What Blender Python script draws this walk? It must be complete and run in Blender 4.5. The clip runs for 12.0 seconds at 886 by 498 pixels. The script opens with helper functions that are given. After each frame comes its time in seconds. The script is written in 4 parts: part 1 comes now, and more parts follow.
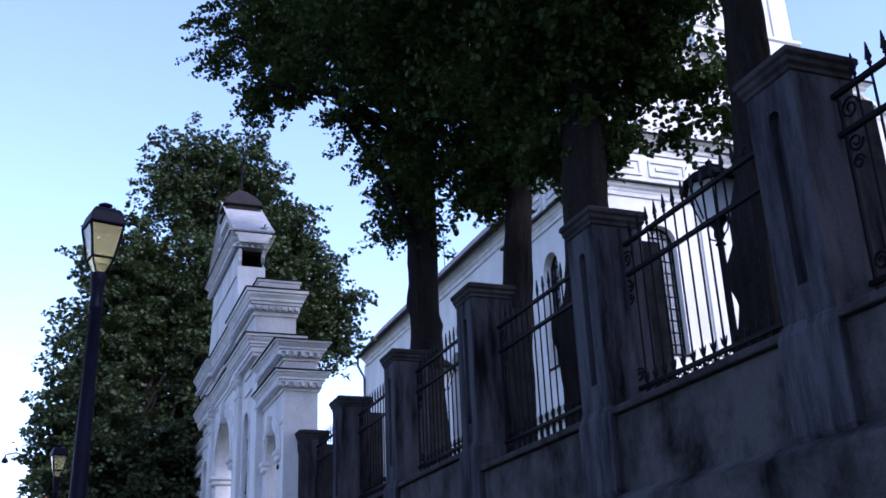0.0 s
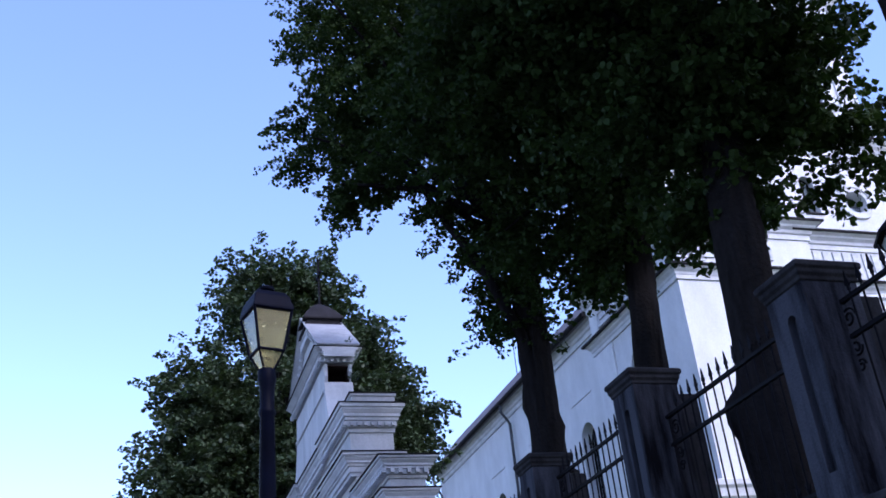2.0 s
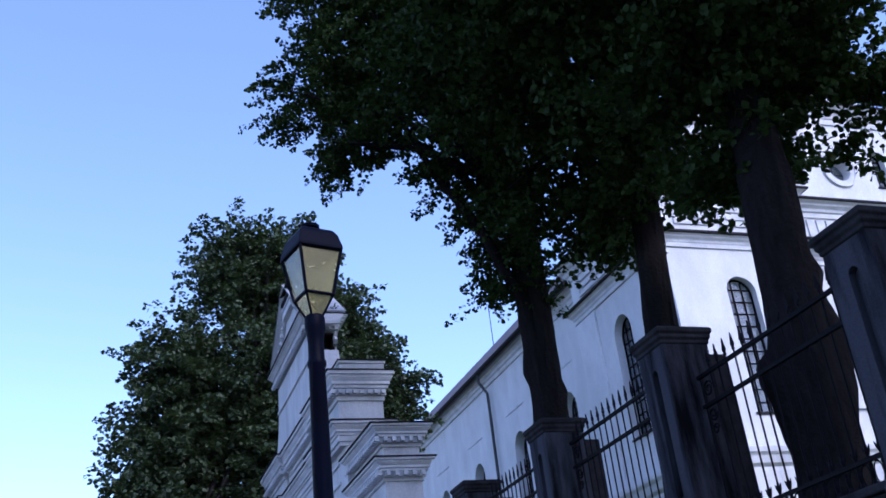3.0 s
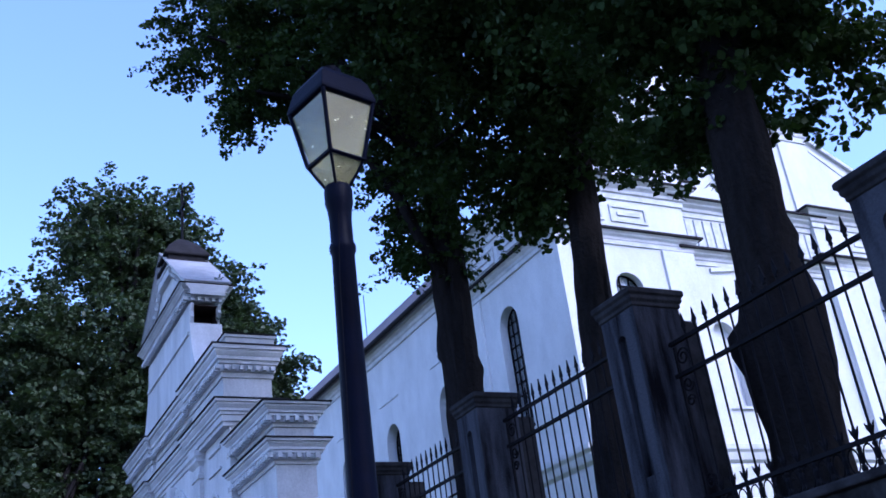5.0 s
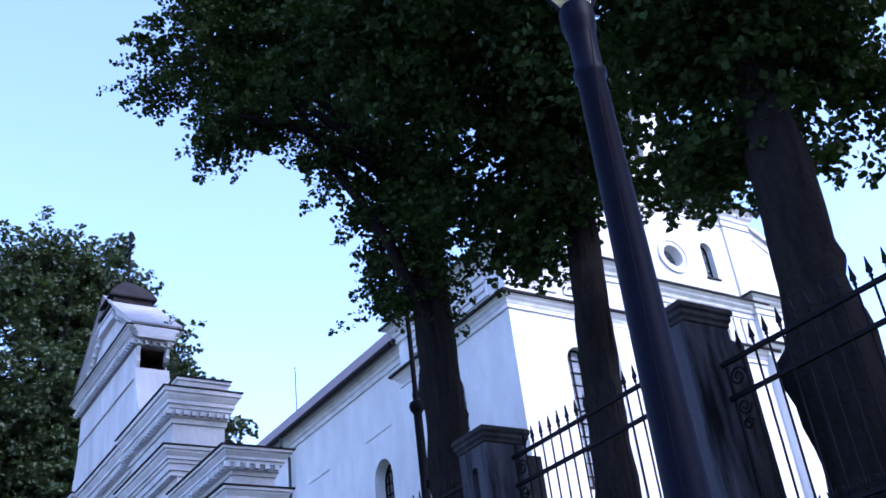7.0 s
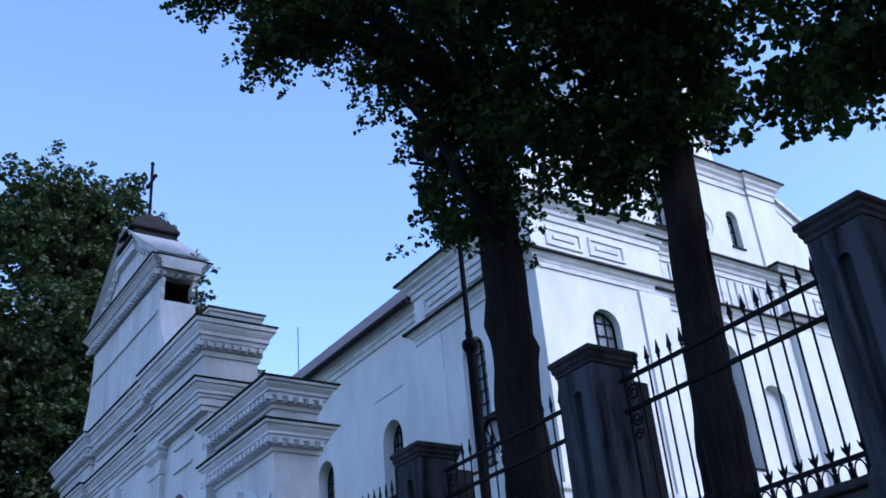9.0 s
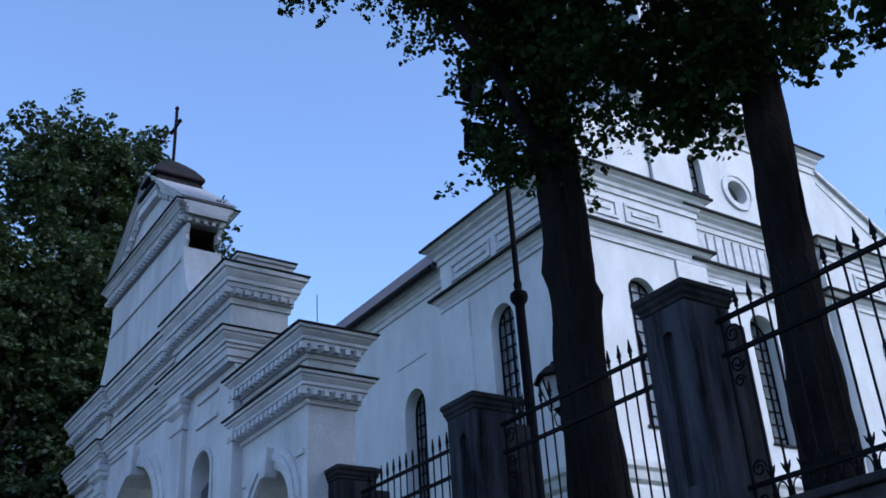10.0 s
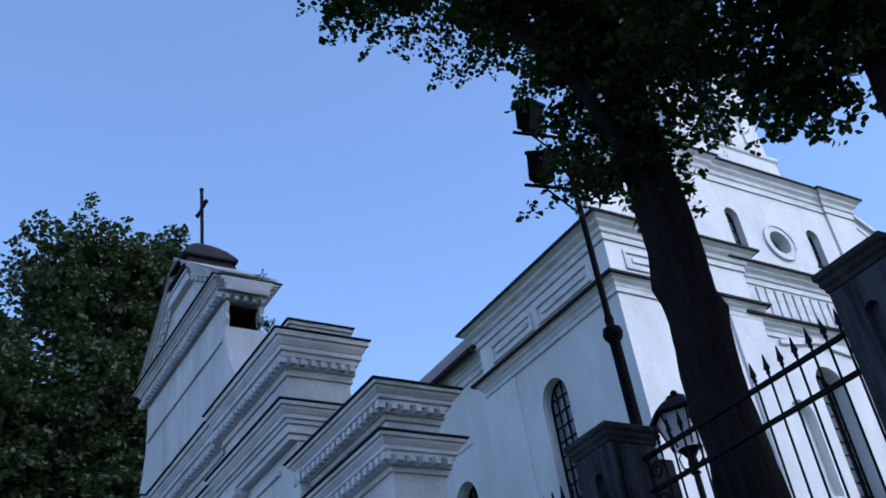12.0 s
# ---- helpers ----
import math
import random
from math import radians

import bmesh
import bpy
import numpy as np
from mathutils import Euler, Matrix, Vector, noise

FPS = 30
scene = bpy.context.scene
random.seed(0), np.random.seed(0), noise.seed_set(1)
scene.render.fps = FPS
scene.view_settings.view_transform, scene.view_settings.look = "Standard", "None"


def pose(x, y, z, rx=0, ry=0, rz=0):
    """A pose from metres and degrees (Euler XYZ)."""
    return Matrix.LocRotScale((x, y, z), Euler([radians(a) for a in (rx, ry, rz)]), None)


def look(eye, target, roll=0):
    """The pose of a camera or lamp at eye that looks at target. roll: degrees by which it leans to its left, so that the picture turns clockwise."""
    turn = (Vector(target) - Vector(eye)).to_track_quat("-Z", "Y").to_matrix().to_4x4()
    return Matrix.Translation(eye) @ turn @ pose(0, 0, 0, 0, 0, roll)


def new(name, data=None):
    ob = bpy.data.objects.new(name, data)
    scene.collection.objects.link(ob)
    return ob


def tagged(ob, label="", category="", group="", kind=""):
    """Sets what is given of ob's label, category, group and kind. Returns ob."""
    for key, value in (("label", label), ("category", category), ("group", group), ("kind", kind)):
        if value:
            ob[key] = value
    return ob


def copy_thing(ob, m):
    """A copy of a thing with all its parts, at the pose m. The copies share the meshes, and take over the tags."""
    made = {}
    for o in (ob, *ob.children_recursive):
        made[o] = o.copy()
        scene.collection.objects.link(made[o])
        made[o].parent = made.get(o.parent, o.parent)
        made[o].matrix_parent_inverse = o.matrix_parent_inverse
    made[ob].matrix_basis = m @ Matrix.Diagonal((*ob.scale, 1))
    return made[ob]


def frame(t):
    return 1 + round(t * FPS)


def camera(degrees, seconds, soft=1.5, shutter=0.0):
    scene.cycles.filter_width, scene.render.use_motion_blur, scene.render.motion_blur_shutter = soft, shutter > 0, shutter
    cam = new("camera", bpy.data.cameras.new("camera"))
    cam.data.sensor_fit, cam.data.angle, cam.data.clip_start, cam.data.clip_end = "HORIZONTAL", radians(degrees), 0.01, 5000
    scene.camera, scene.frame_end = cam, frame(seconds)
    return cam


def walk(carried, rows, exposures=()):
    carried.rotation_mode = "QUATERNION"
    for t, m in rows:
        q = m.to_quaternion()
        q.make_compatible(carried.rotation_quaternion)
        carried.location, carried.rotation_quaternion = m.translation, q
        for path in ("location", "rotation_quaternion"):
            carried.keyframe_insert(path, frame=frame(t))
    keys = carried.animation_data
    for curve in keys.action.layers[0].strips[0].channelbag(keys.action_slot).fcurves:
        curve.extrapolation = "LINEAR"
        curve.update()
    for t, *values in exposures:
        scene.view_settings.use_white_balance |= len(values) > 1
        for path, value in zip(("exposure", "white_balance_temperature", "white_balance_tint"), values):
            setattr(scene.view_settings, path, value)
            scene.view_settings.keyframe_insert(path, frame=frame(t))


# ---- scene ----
cam = camera(47.1, 12.0, soft=1.7)
PATH = [
    (0, (2.418, 3.232, 3.149), (3.098, 4.966, 3.876), -2.5),
    (0.5, (2.291, 3.665, 3.273), (2.944, 5.38, 4.068), -3.3),
    (1, (2.153, 4.074, 3.343), (2.779, 5.766, 4.205), -4.3),
    (1.5, (2.033, 4.582, 3.439), (2.63, 6.255, 4.357), -5.3),
    (2, (1.845, 4.823, 3.47), (2.424, 6.494, 4.404), -6.1),
    (2.4, (1.705, 5.192, 3.569), (2.292, 6.868, 4.488), -6.8),
    (2.8, (1.635, 5.427, 3.577), (2.25, 7.106, 4.474), -6.7),
    (3.1, (1.513, 5.739, 3.671), (2.174, 7.413, 4.543), -7.0),
    (3.5, (1.491, 6.057, 3.683), (2.2, 7.723, 4.533), -6.9),
    (5.4, (1.251, 7.578, 3.835), (2.183, 9.119, 4.706), -7.8),
    (6, (1.214, 8.046, 3.827), (2.178, 9.527, 4.764), -7.9),
    (6.6, (1.019, 8.434, 3.683), (2.011, 9.863, 4.669), -7.8),
    (8.5, (0.553, 9.849, 3.517), (1.595, 11.256, 4.484), -6.4),
    (9, (0.677, 10.476, 3.598), (1.713, 11.9, 4.547), -5.5),
    (9.5, (0.891, 11.203, 3.653), (1.914, 12.643, 4.591), -4.5),
    (10, (0.959, 11.788, 3.721), (1.981, 13.243, 4.636), -3.8),
    (10.5, (1.147, 12.39, 3.789), (2.155, 13.882, 4.66), -4.3),
    (11, (1.148, 12.804, 3.776), (2.14, 14.311, 4.64), -6.1),
    (11.5, (1.218, 13.319, 3.79), (2.192, 14.771, 4.76), -7.8),
    (12, (1.153, 13.796, 3.793), (2.123, 15.156, 4.892), -9.4),
]
EXPO = [(0, 2.16, 5860, 28), (1.0, 2.05, 5660, 28), (1.5, 1.98, 5560, 28), (2.5, 2.03, 5660, 28), (3.5, 1.64, 5160, 28), (5.5, 2.31, 5120, 28), (6.0, 2.5, 5220, 30), (6.5, 2.7, 5470, 31), (8.5, 1.97, 5310, 19), (9.0, 1.87, 5360, 18), (9.5, 1.74, 5480, 15), (10.5, 1.41, 5510, 14), (11.0, 1.66, 5500, 15), (11.5, 1.79, 5550, 15), (12, 1.52, 5520, 14)]
walk(cam, [(t, look(eye, target, roll)) for t, eye, target, roll in PATH], exposures=EXPO)

# ---- world and sun ----
SUN_ELEV, SUN_AZ = radians(42), radians(158)   # azimuth clockwise from +y
world = bpy.data.worlds.new("world")
scene.world = world
world.use_nodes = True
wn = world.node_tree
sky = wn.nodes.new("ShaderNodeTexSky")
sky.sky_type = "NISHITA"
sky.sun_disc = False
sky.ozone_density, sky.dust_density = 1.6, 1.3
sky.sun_elevation, sky.sun_rotation = SUN_ELEV, SUN_AZ
wn.links.new(sky.outputs[0], wn.nodes["Background"].inputs[0])
wn.nodes["Background"].inputs[1].default_value = 0.10
sun_data = bpy.data.lights.new("sun", "SUN")
sun_data.energy, sun_data.angle, sun_data.color = 0.54, radians(5), (1.0, 0.99, 0.97)
sun = new("sun", sun_data)
sun.matrix_world = look((0, 0, 60), (-math.sin(SUN_AZ) * math.cos(SUN_ELEV), -math.cos(SUN_AZ) * math.cos(SUN_ELEV), 60 - math.sin(SUN_ELEV)))


# ---- materials ----
def material(name, colour, dark=None, rough=0.8, metal=0.0, scale=3.0, fine=40.0, bump=0.15, stretch=(1, 1, 1), amount=0.5, vary=0.0, dist=0.01, spec=0.3):
    """Two-scale mottled surface: broad stains and fine grain, with relief."""
    m = bpy.data.materials.new(name)
    m.use_nodes = True
    nt = m.node_tree
    b = nt.nodes["Principled BSDF"]
    dark = dark or tuple(c * 0.55 for c in colour)
    geo = nt.nodes.new("ShaderNodeNewGeometry")
    mp = nt.nodes.new("ShaderNodeMapping")
    mp.inputs["Scale"].default_value = stretch
    nt.links.new(geo.outputs["Position"], mp.inputs[0])
    n1, n2 = nt.nodes.new("ShaderNodeTexNoise"), nt.nodes.new("ShaderNodeTexNoise")
    n1.inputs["Scale"].default_value, n1.inputs["Detail"].default_value, n1.inputs["Roughness"].default_value = scale, 6, 0.65
    n2.inputs["Scale"].default_value, n2.inputs["Detail"].default_value = fine, 4
    nt.links.new(mp.outputs[0], n1.inputs[0])
    nt.links.new(geo.outputs["Position"], n2.inputs[0])
    ramp = nt.nodes.new("ShaderNodeValToRGB")
    ramp.color_ramp.elements[0].position, ramp.color_ramp.elements[1].position = 0.5 - amount / 2, 0.5 + amount / 4
    ramp.color_ramp.elements[0].color, ramp.color_ramp.elements[1].color = (*dark, 1), (*colour, 1)
    nt.links.new(n1.outputs["Fac"], ramp.inputs[0])
    mix = nt.nodes.new("ShaderNodeMix")
    mix.data_type, mix.blend_type = "RGBA", "MULTIPLY"
    mix.inputs["Factor"].default_value = 0.35
    nt.links.new(ramp.outputs[0], mix.inputs["A"])
    nt.links.new(n2.outputs["Fac"], mix.inputs["B"])
    out = mix.outputs["Result"]
    if vary:
        info = nt.nodes.new("ShaderNodeObjectInfo")
        hsv = nt.nodes.new("ShaderNodeHueSaturation")
        rng = nt.nodes.new("ShaderNodeMapRange")
        rng.inputs["To Min"].default_value, rng.inputs["To Max"].default_value = 1 - vary, 1 + vary
        nt.links.new(info.outputs["Random"], rng.inputs[0])
        nt.links.new(rng.outputs[0], hsv.inputs["Value"])
        nt.links.new(out, hsv.inputs["Color"])
        out = hsv.outputs[0]
    nt.links.new(out, b.inputs["Base Color"])
    b.inputs["Roughness"].default_value, b.inputs["Metallic"].default_value = rough, metal
    b.inputs["Specular IOR Level"].default_value = spec
    bp = nt.nodes.new("ShaderNodeBump")
    bp.inputs["Strength"].default_value, bp.inputs["Distance"].default_value = bump, dist
    nt.links.new(n2.outputs["Fac"], bp.inputs["Height"])
    nt.links.new(bp.outputs[0], b.inputs["Normal"])
    return m


PLASTER = material("white_limewash", (0.71, 0.72, 0.73), (0.55, 0.56, 0.57), 0.9, scale=1.1, fine=25, bump=0.12, stretch=(1, 1, 0.45), amount=0.55)
PLASTER_OLD = material("weathered_limewash", (0.71, 0.715, 0.725), (0.42, 0.43, 0.44), 0.9, scale=1.8, fine=30, bump=0.2, stretch=(1, 1, 0.3), amount=0.6)
PLASTER_TRIM = material("white_plaster_moulding", (0.69, 0.70, 0.715), (0.44, 0.45, 0.465), 0.9, scale=2.5, fine=35, bump=0.15, stretch=(0.6, 0.6, 1.5), amount=0.5)
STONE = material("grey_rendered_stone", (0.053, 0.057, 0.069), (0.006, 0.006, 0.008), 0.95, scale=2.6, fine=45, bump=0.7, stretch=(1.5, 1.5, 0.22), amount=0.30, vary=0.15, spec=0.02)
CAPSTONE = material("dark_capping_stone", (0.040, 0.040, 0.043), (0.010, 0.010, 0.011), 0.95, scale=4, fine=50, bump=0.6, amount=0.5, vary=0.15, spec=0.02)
RETAIN = material("dark_retaining_wall", (0.060, 0.062, 0.066), (0.007, 0.007, 0.008), 0.95, scale=1.7, fine=30, bump=0.9, stretch=(1, 1, 0.7), amount=0.36, spec=0.01)
IRON = material("black_painted_iron", (0.010, 0.010, 0.013), (0.006, 0.006, 0.007), 0.6, 0.0, scale=9, fine=80, bump=0.25, spec=0.03)
LAMPIRON = material("blue_black_lamp_enamel", (0.0025, 0.004, 0.013), (0.002, 0.0025, 0.007), 0.5, 0.0, scale=7, fine=70, bump=0.12, spec=0.04)
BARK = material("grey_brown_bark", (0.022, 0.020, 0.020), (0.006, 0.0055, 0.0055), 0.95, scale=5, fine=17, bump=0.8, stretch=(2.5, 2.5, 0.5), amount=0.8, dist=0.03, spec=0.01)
FLASH = material("dark_sheet_flashing", (0.035, 0.033, 0.036), (0.016, 0.015, 0.016), 0.8, 0.0, scale=4, fine=40, bump=0.2, spec=0.05)
ZINC = material("pale_weathered_zinc", (0.40, 0.41, 0.43), (0.24, 0.245, 0.26), 0.7, 0.0, scale=2.5, fine=40, bump=0.15, spec=0.2)
ROOF = material("brown_sheet_roof", (0.15, 0.12, 0.12), (0.085, 0.066, 0.066), 0.65, 0.0, scale=1.2, fine=18, bump=0.3)
PIPE = material("grey_zinc_pipe", (0.075, 0.08, 0.09), (0.04, 0.042, 0.047), 0.6, 0.2, scale=5, fine=40, bump=0.1)
ASPHALT = material("worn_asphalt", (0.06, 0.06, 0.062), (0.035, 0.035, 0.036), 0.9, scale=0.6, fine=120, bump=0.5)
PAVING = material("grey_paving", (0.22, 0.21, 0.20), (0.12, 0.115, 0.11), 0.9, scale=1.0, fine=60, bump=0.4, vary=0.1)
GRASS = material("churchyard_grass", (0.07, 0.11, 0.03), (0.035, 0.06, 0.018), 0.95, scale=1.5, fine=60, bump=0.8)
EARTH = material("open_ground", (0.13, 0.13, 0.10), (0.07, 0.08, 0.05), 0.95, scale=0.2, fine=8, bump=0.5)
RUST_SHADE = material("rusty_void_shade", (0.05, 0.028, 0.022), (0.02, 0.012, 0.01), 0.8, scale=6, fine=30)
STATUE = material("dark_weathered_statue", (0.07, 0.07, 0.08), (0.03, 0.03, 0.035), 0.8, scale=6, fine=40, bump=0.3)
DARKMETAL = material("floodlight_housing", (0.008, 0.008, 0.011), None, 0.6, 0.0, scale=8, fine=60, bump=0.1, spec=0.02)
HOUSE = material("grey_house_render", (0.30, 0.29, 0.27), (0.20, 0.19, 0.18), 0.9, scale=0.8, fine=20, bump=0.2)
BRICKRED = material("red_tile_roof", (0.30, 0.11, 0.08), (0.18, 0.07, 0.05), 0.85, scale=2, fine=10, bump=0.4)


def glass_material(name, colour, rough, trans, ior=1.45):
    m = bpy.data.materials.new(name)
    m.use_nodes = True
    nt = m.node_tree
    b = nt.nodes["Principled BSDF"]
    noise_n = nt.nodes.new("ShaderNodeTexNoise")
    noise_n.inputs["Scale"].default_value = 6
    rng = nt.nodes.new("ShaderNodeMapRange")
    rng.inputs["To Min"].default_value, rng.inputs["To Max"].default_value = rough * 0.6, rough * 1.5
    nt.links.new(noise_n.outputs["Fac"], rng.inputs[0])
    nt.links.new(rng.outputs[0], b.inputs["Roughness"])
    b.inputs["Base Color"].default_value = (*colour, 1)
    b.inputs["Transmission Weight"].default_value = trans
    b.inputs["IOR"].default_value = ior
    return m


WINDOWGLASS = glass_material("old_window_glass", (0.55, 0.62, 0.68), 0.08, 0.9)
MILKGLASS = glass_material("milky_lantern_glass", (0.60, 0.64, 0.70), 0.35, 0.72)
LANTERNGLASS = glass_material("yellowed_lantern_glass", (0.54, 0.51, 0.30), 0.22, 0.78)


def leaf_material(name, colour, glow, gloss):
    m = bpy.data.materials.new(name)
    m.use_nodes = True
    nt = m.node_tree
    out = nt.nodes["Material Output"]
    b = nt.nodes["Principled BSDF"]
    geo = nt.nodes.new("ShaderNodeNewGeometry")
    hsv = nt.nodes.new("ShaderNodeHueSaturation")
    hsv.inputs["Color"].default_value = (*colour, 1)
    rng = nt.nodes.new("ShaderNodeMapRange")
    rng.inputs["To Min"].default_value, rng.inputs["To Max"].default_value = 0.72, 1.2
    nt.links.new(geo.outputs["Random Per Island"], rng.inputs[0])
    nt.links.new(rng.outputs[0], hsv.inputs["Value"])
    nt.links.new(hsv.outputs[0], b.inputs["Base Color"])
    b.inputs["Roughness"].default_value = 0.5
    b.inputs["Specular IOR Level"].default_value = gloss
    tr = nt.nodes.new("ShaderNodeBsdfTranslucent")
    tint = nt.nodes.new("ShaderNodeMix")
    tint.data_type, tint.blend_type = "RGBA", "MULTIPLY"
    tint.inputs["Factor"].default_value = 1.0
    tint.inputs["B"].default_value = (1.0, 1.15, 0.45, 1)
    nt.links.new(hsv.outputs[0], tint.inputs["A"])
    nt.links.new(tint.outputs["Result"], tr.inputs[0])
    mix = nt.nodes.new("ShaderNodeMixShader")
    mix.inputs[0].default_value = glow
    nt.links.new(b.outputs[0], mix.inputs[1])
    nt.links.new(tr.outputs[0], mix.inputs[2])
    nt.links.new(mix.outputs[0], out.inputs[0])
    return m


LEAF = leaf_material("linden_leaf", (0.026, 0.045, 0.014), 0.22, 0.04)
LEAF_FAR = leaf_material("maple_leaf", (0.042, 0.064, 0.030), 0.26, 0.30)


# ---- mesh building ----
class Shape:
    """Collects faces; every solid added keeps its own vertices."""

    def __init__(self):
        self.v, self.f = [], []

    def add(self, verts, faces):
        k = len(self.v)
        self.v += [tuple(p) for p in verts]
        self.f += [tuple(i + k for i in f) for f in faces]
        return self

    def box(self, x0, y0, z0, x1, y1, z1):
        return self.stack((x0, y0, x1, y1), [(0, z0), (0, z1)])

    def stack(self, rect, levels):
        """Mitred mouldings round a rectangle: levels of (out, z) from the bottom up."""
        x0, y0, x1, y1 = rect
        vs, fs = [], []
        for o, z in levels:
            vs += [(x0 - o, y0 - o, z), (x1 + o, y0 - o, z), (x1 + o, y1 + o, z), (x0 - o, y1 + o, z)]
        n = len(levels)
        fs.append((3, 2, 1, 0))
        for i in range(n - 1):
            for j in range(4):
                a, b = i * 4 + j, i * 4 + (j + 1) % 4
                fs.append((a, b, b + 4, a + 4))
        fs.append(tuple(range(4 * n - 4, 4 * n)))
        return self.add(vs, fs)

    def prism(self, outline, axis, a, b):
        """An outline in two coordinates drawn out along x, y or z from a to b."""
        def at(p, w):
            return {"x": (w, p[0], p[1]), "y": (p[0], w, p[1]), "z": (p[0], p[1], w)}[axis]
        n = len(outline)
        vs = [at(p, a) for p in outline] + [at(p, b) for p in outline]
        fs = [tuple(range(n)), tuple(range(2 * n - 1, n - 1, -1))]
        fs += [(i, (i + 1) % n, (i + 1) % n + n, i + n) for i in range(n)]
        return self.add(vs, fs)

    def lathe(self, x, y, profile, seg=12):
        """Turned solid: profile of (radius, z)."""
        vs, fs = [], []
        for r, z in profile:
            vs += [(x + r * math.cos(2 * math.pi * k / seg), y + r * math.sin(2 * math.pi * k / seg), z) for k in range(seg)]
        for i in range(len(profile) - 1):
            for k in range(seg):
                a, b = i * seg + k, i * seg + (k + 1) % seg
                fs.append((a, b, b + seg, a + seg))
        fs.append(tuple(range(seg - 1, -1, -1)))
        fs.append(tuple(range(len(vs) - seg, len(vs))))
        return self.add(vs, fs)

    def tube(self, pts, radii, seg=8, swell=None):
        """Round bar along a line of points; swell(i, angle) may widen it."""
        pts = [Vector(p) for p in pts]
        vs, fs = [], []
        side = None
        for i, p in enumerate(pts):
            d = (pts[min(i + 1, len(pts) - 1)] - pts[max(i - 1, 0)]).normalized()
            if side is None:
                side = d.orthogonal().normalized() if abs(d.z) < 0.9 else Vector((1, 0, 0))
            side = (side - d * side.dot(d)).normalized()
            up = d.cross(side)
            r = radii[i] if hasattr(radii, "__len__") else radii
            for k in range(seg):
                a = 2 * math.pi * k / seg
                rr = r * (1 + (swell(i, a) if swell else 0))
                vs.append(p + (side * math.cos(a) + up * math.sin(a)) * rr)
        for i in range(len(pts) - 1):
            for k in range(seg):
                a, b = i * seg + k, i * seg + (k + 1) % seg
                fs.append((a, b, b + seg, a + seg))
        fs.append(tuple(range(seg - 1, -1, -1)))
        fs.append(tuple(range(len(vs) - seg, len(vs))))
        return self.add(vs, fs)

    def mesh(self, name, mat, smooth=False):
        me = bpy.data.meshes.new(name)
        me.from_pydata(self.v, [], self.f)
        me.materials.append(mat)
        bm = bmesh.new()
        bm.from_mesh(me)
        bmesh.ops.recalc_face_normals(bm, faces=bm.faces)
        bm.to_mesh(me)
        bm.free()
        if smooth:
            me.polygons.foreach_set("use_smooth", [True] * len(me.polygons))
            me.set_sharp_from_angle(angle=radians(40))
        return me


def part(name, shape, mat, parent=None, label="", smooth=False, bevel=0.0):
    ob = new(name, shape.mesh(name, mat, smooth) if isinstance(shape, Shape) else shape)
    if bevel:
        mod = ob.modifiers.new("worn_edges", "BEVEL")
        mod.width, mod.segments, mod.limit_method = bevel, 2, "ANGLE"
    if parent:
        ob.parent = parent
        ob.matrix_parent_inverse = parent.matrix_basis.inverted()
    if label:
        ob["label"] = label
    return ob


def thing(name, at, label, category, group="", kind=""):
    ob = new(name)
    ob.empty_display_size = 0.2
    ob.matrix_basis = Matrix.Translation(at)
    return tagged(ob, label, category, group, kind)


def placed(name, mesh, m, parent, label=""):
    """One more object on a shared mesh, at the pose m in the world."""
    ob = new(name, mesh)
    ob.parent = parent
    ob.matrix_parent_inverse = parent.matrix_basis.inverted()
    ob.matrix_basis = m
    if label:
        ob["label"] = label
    return ob


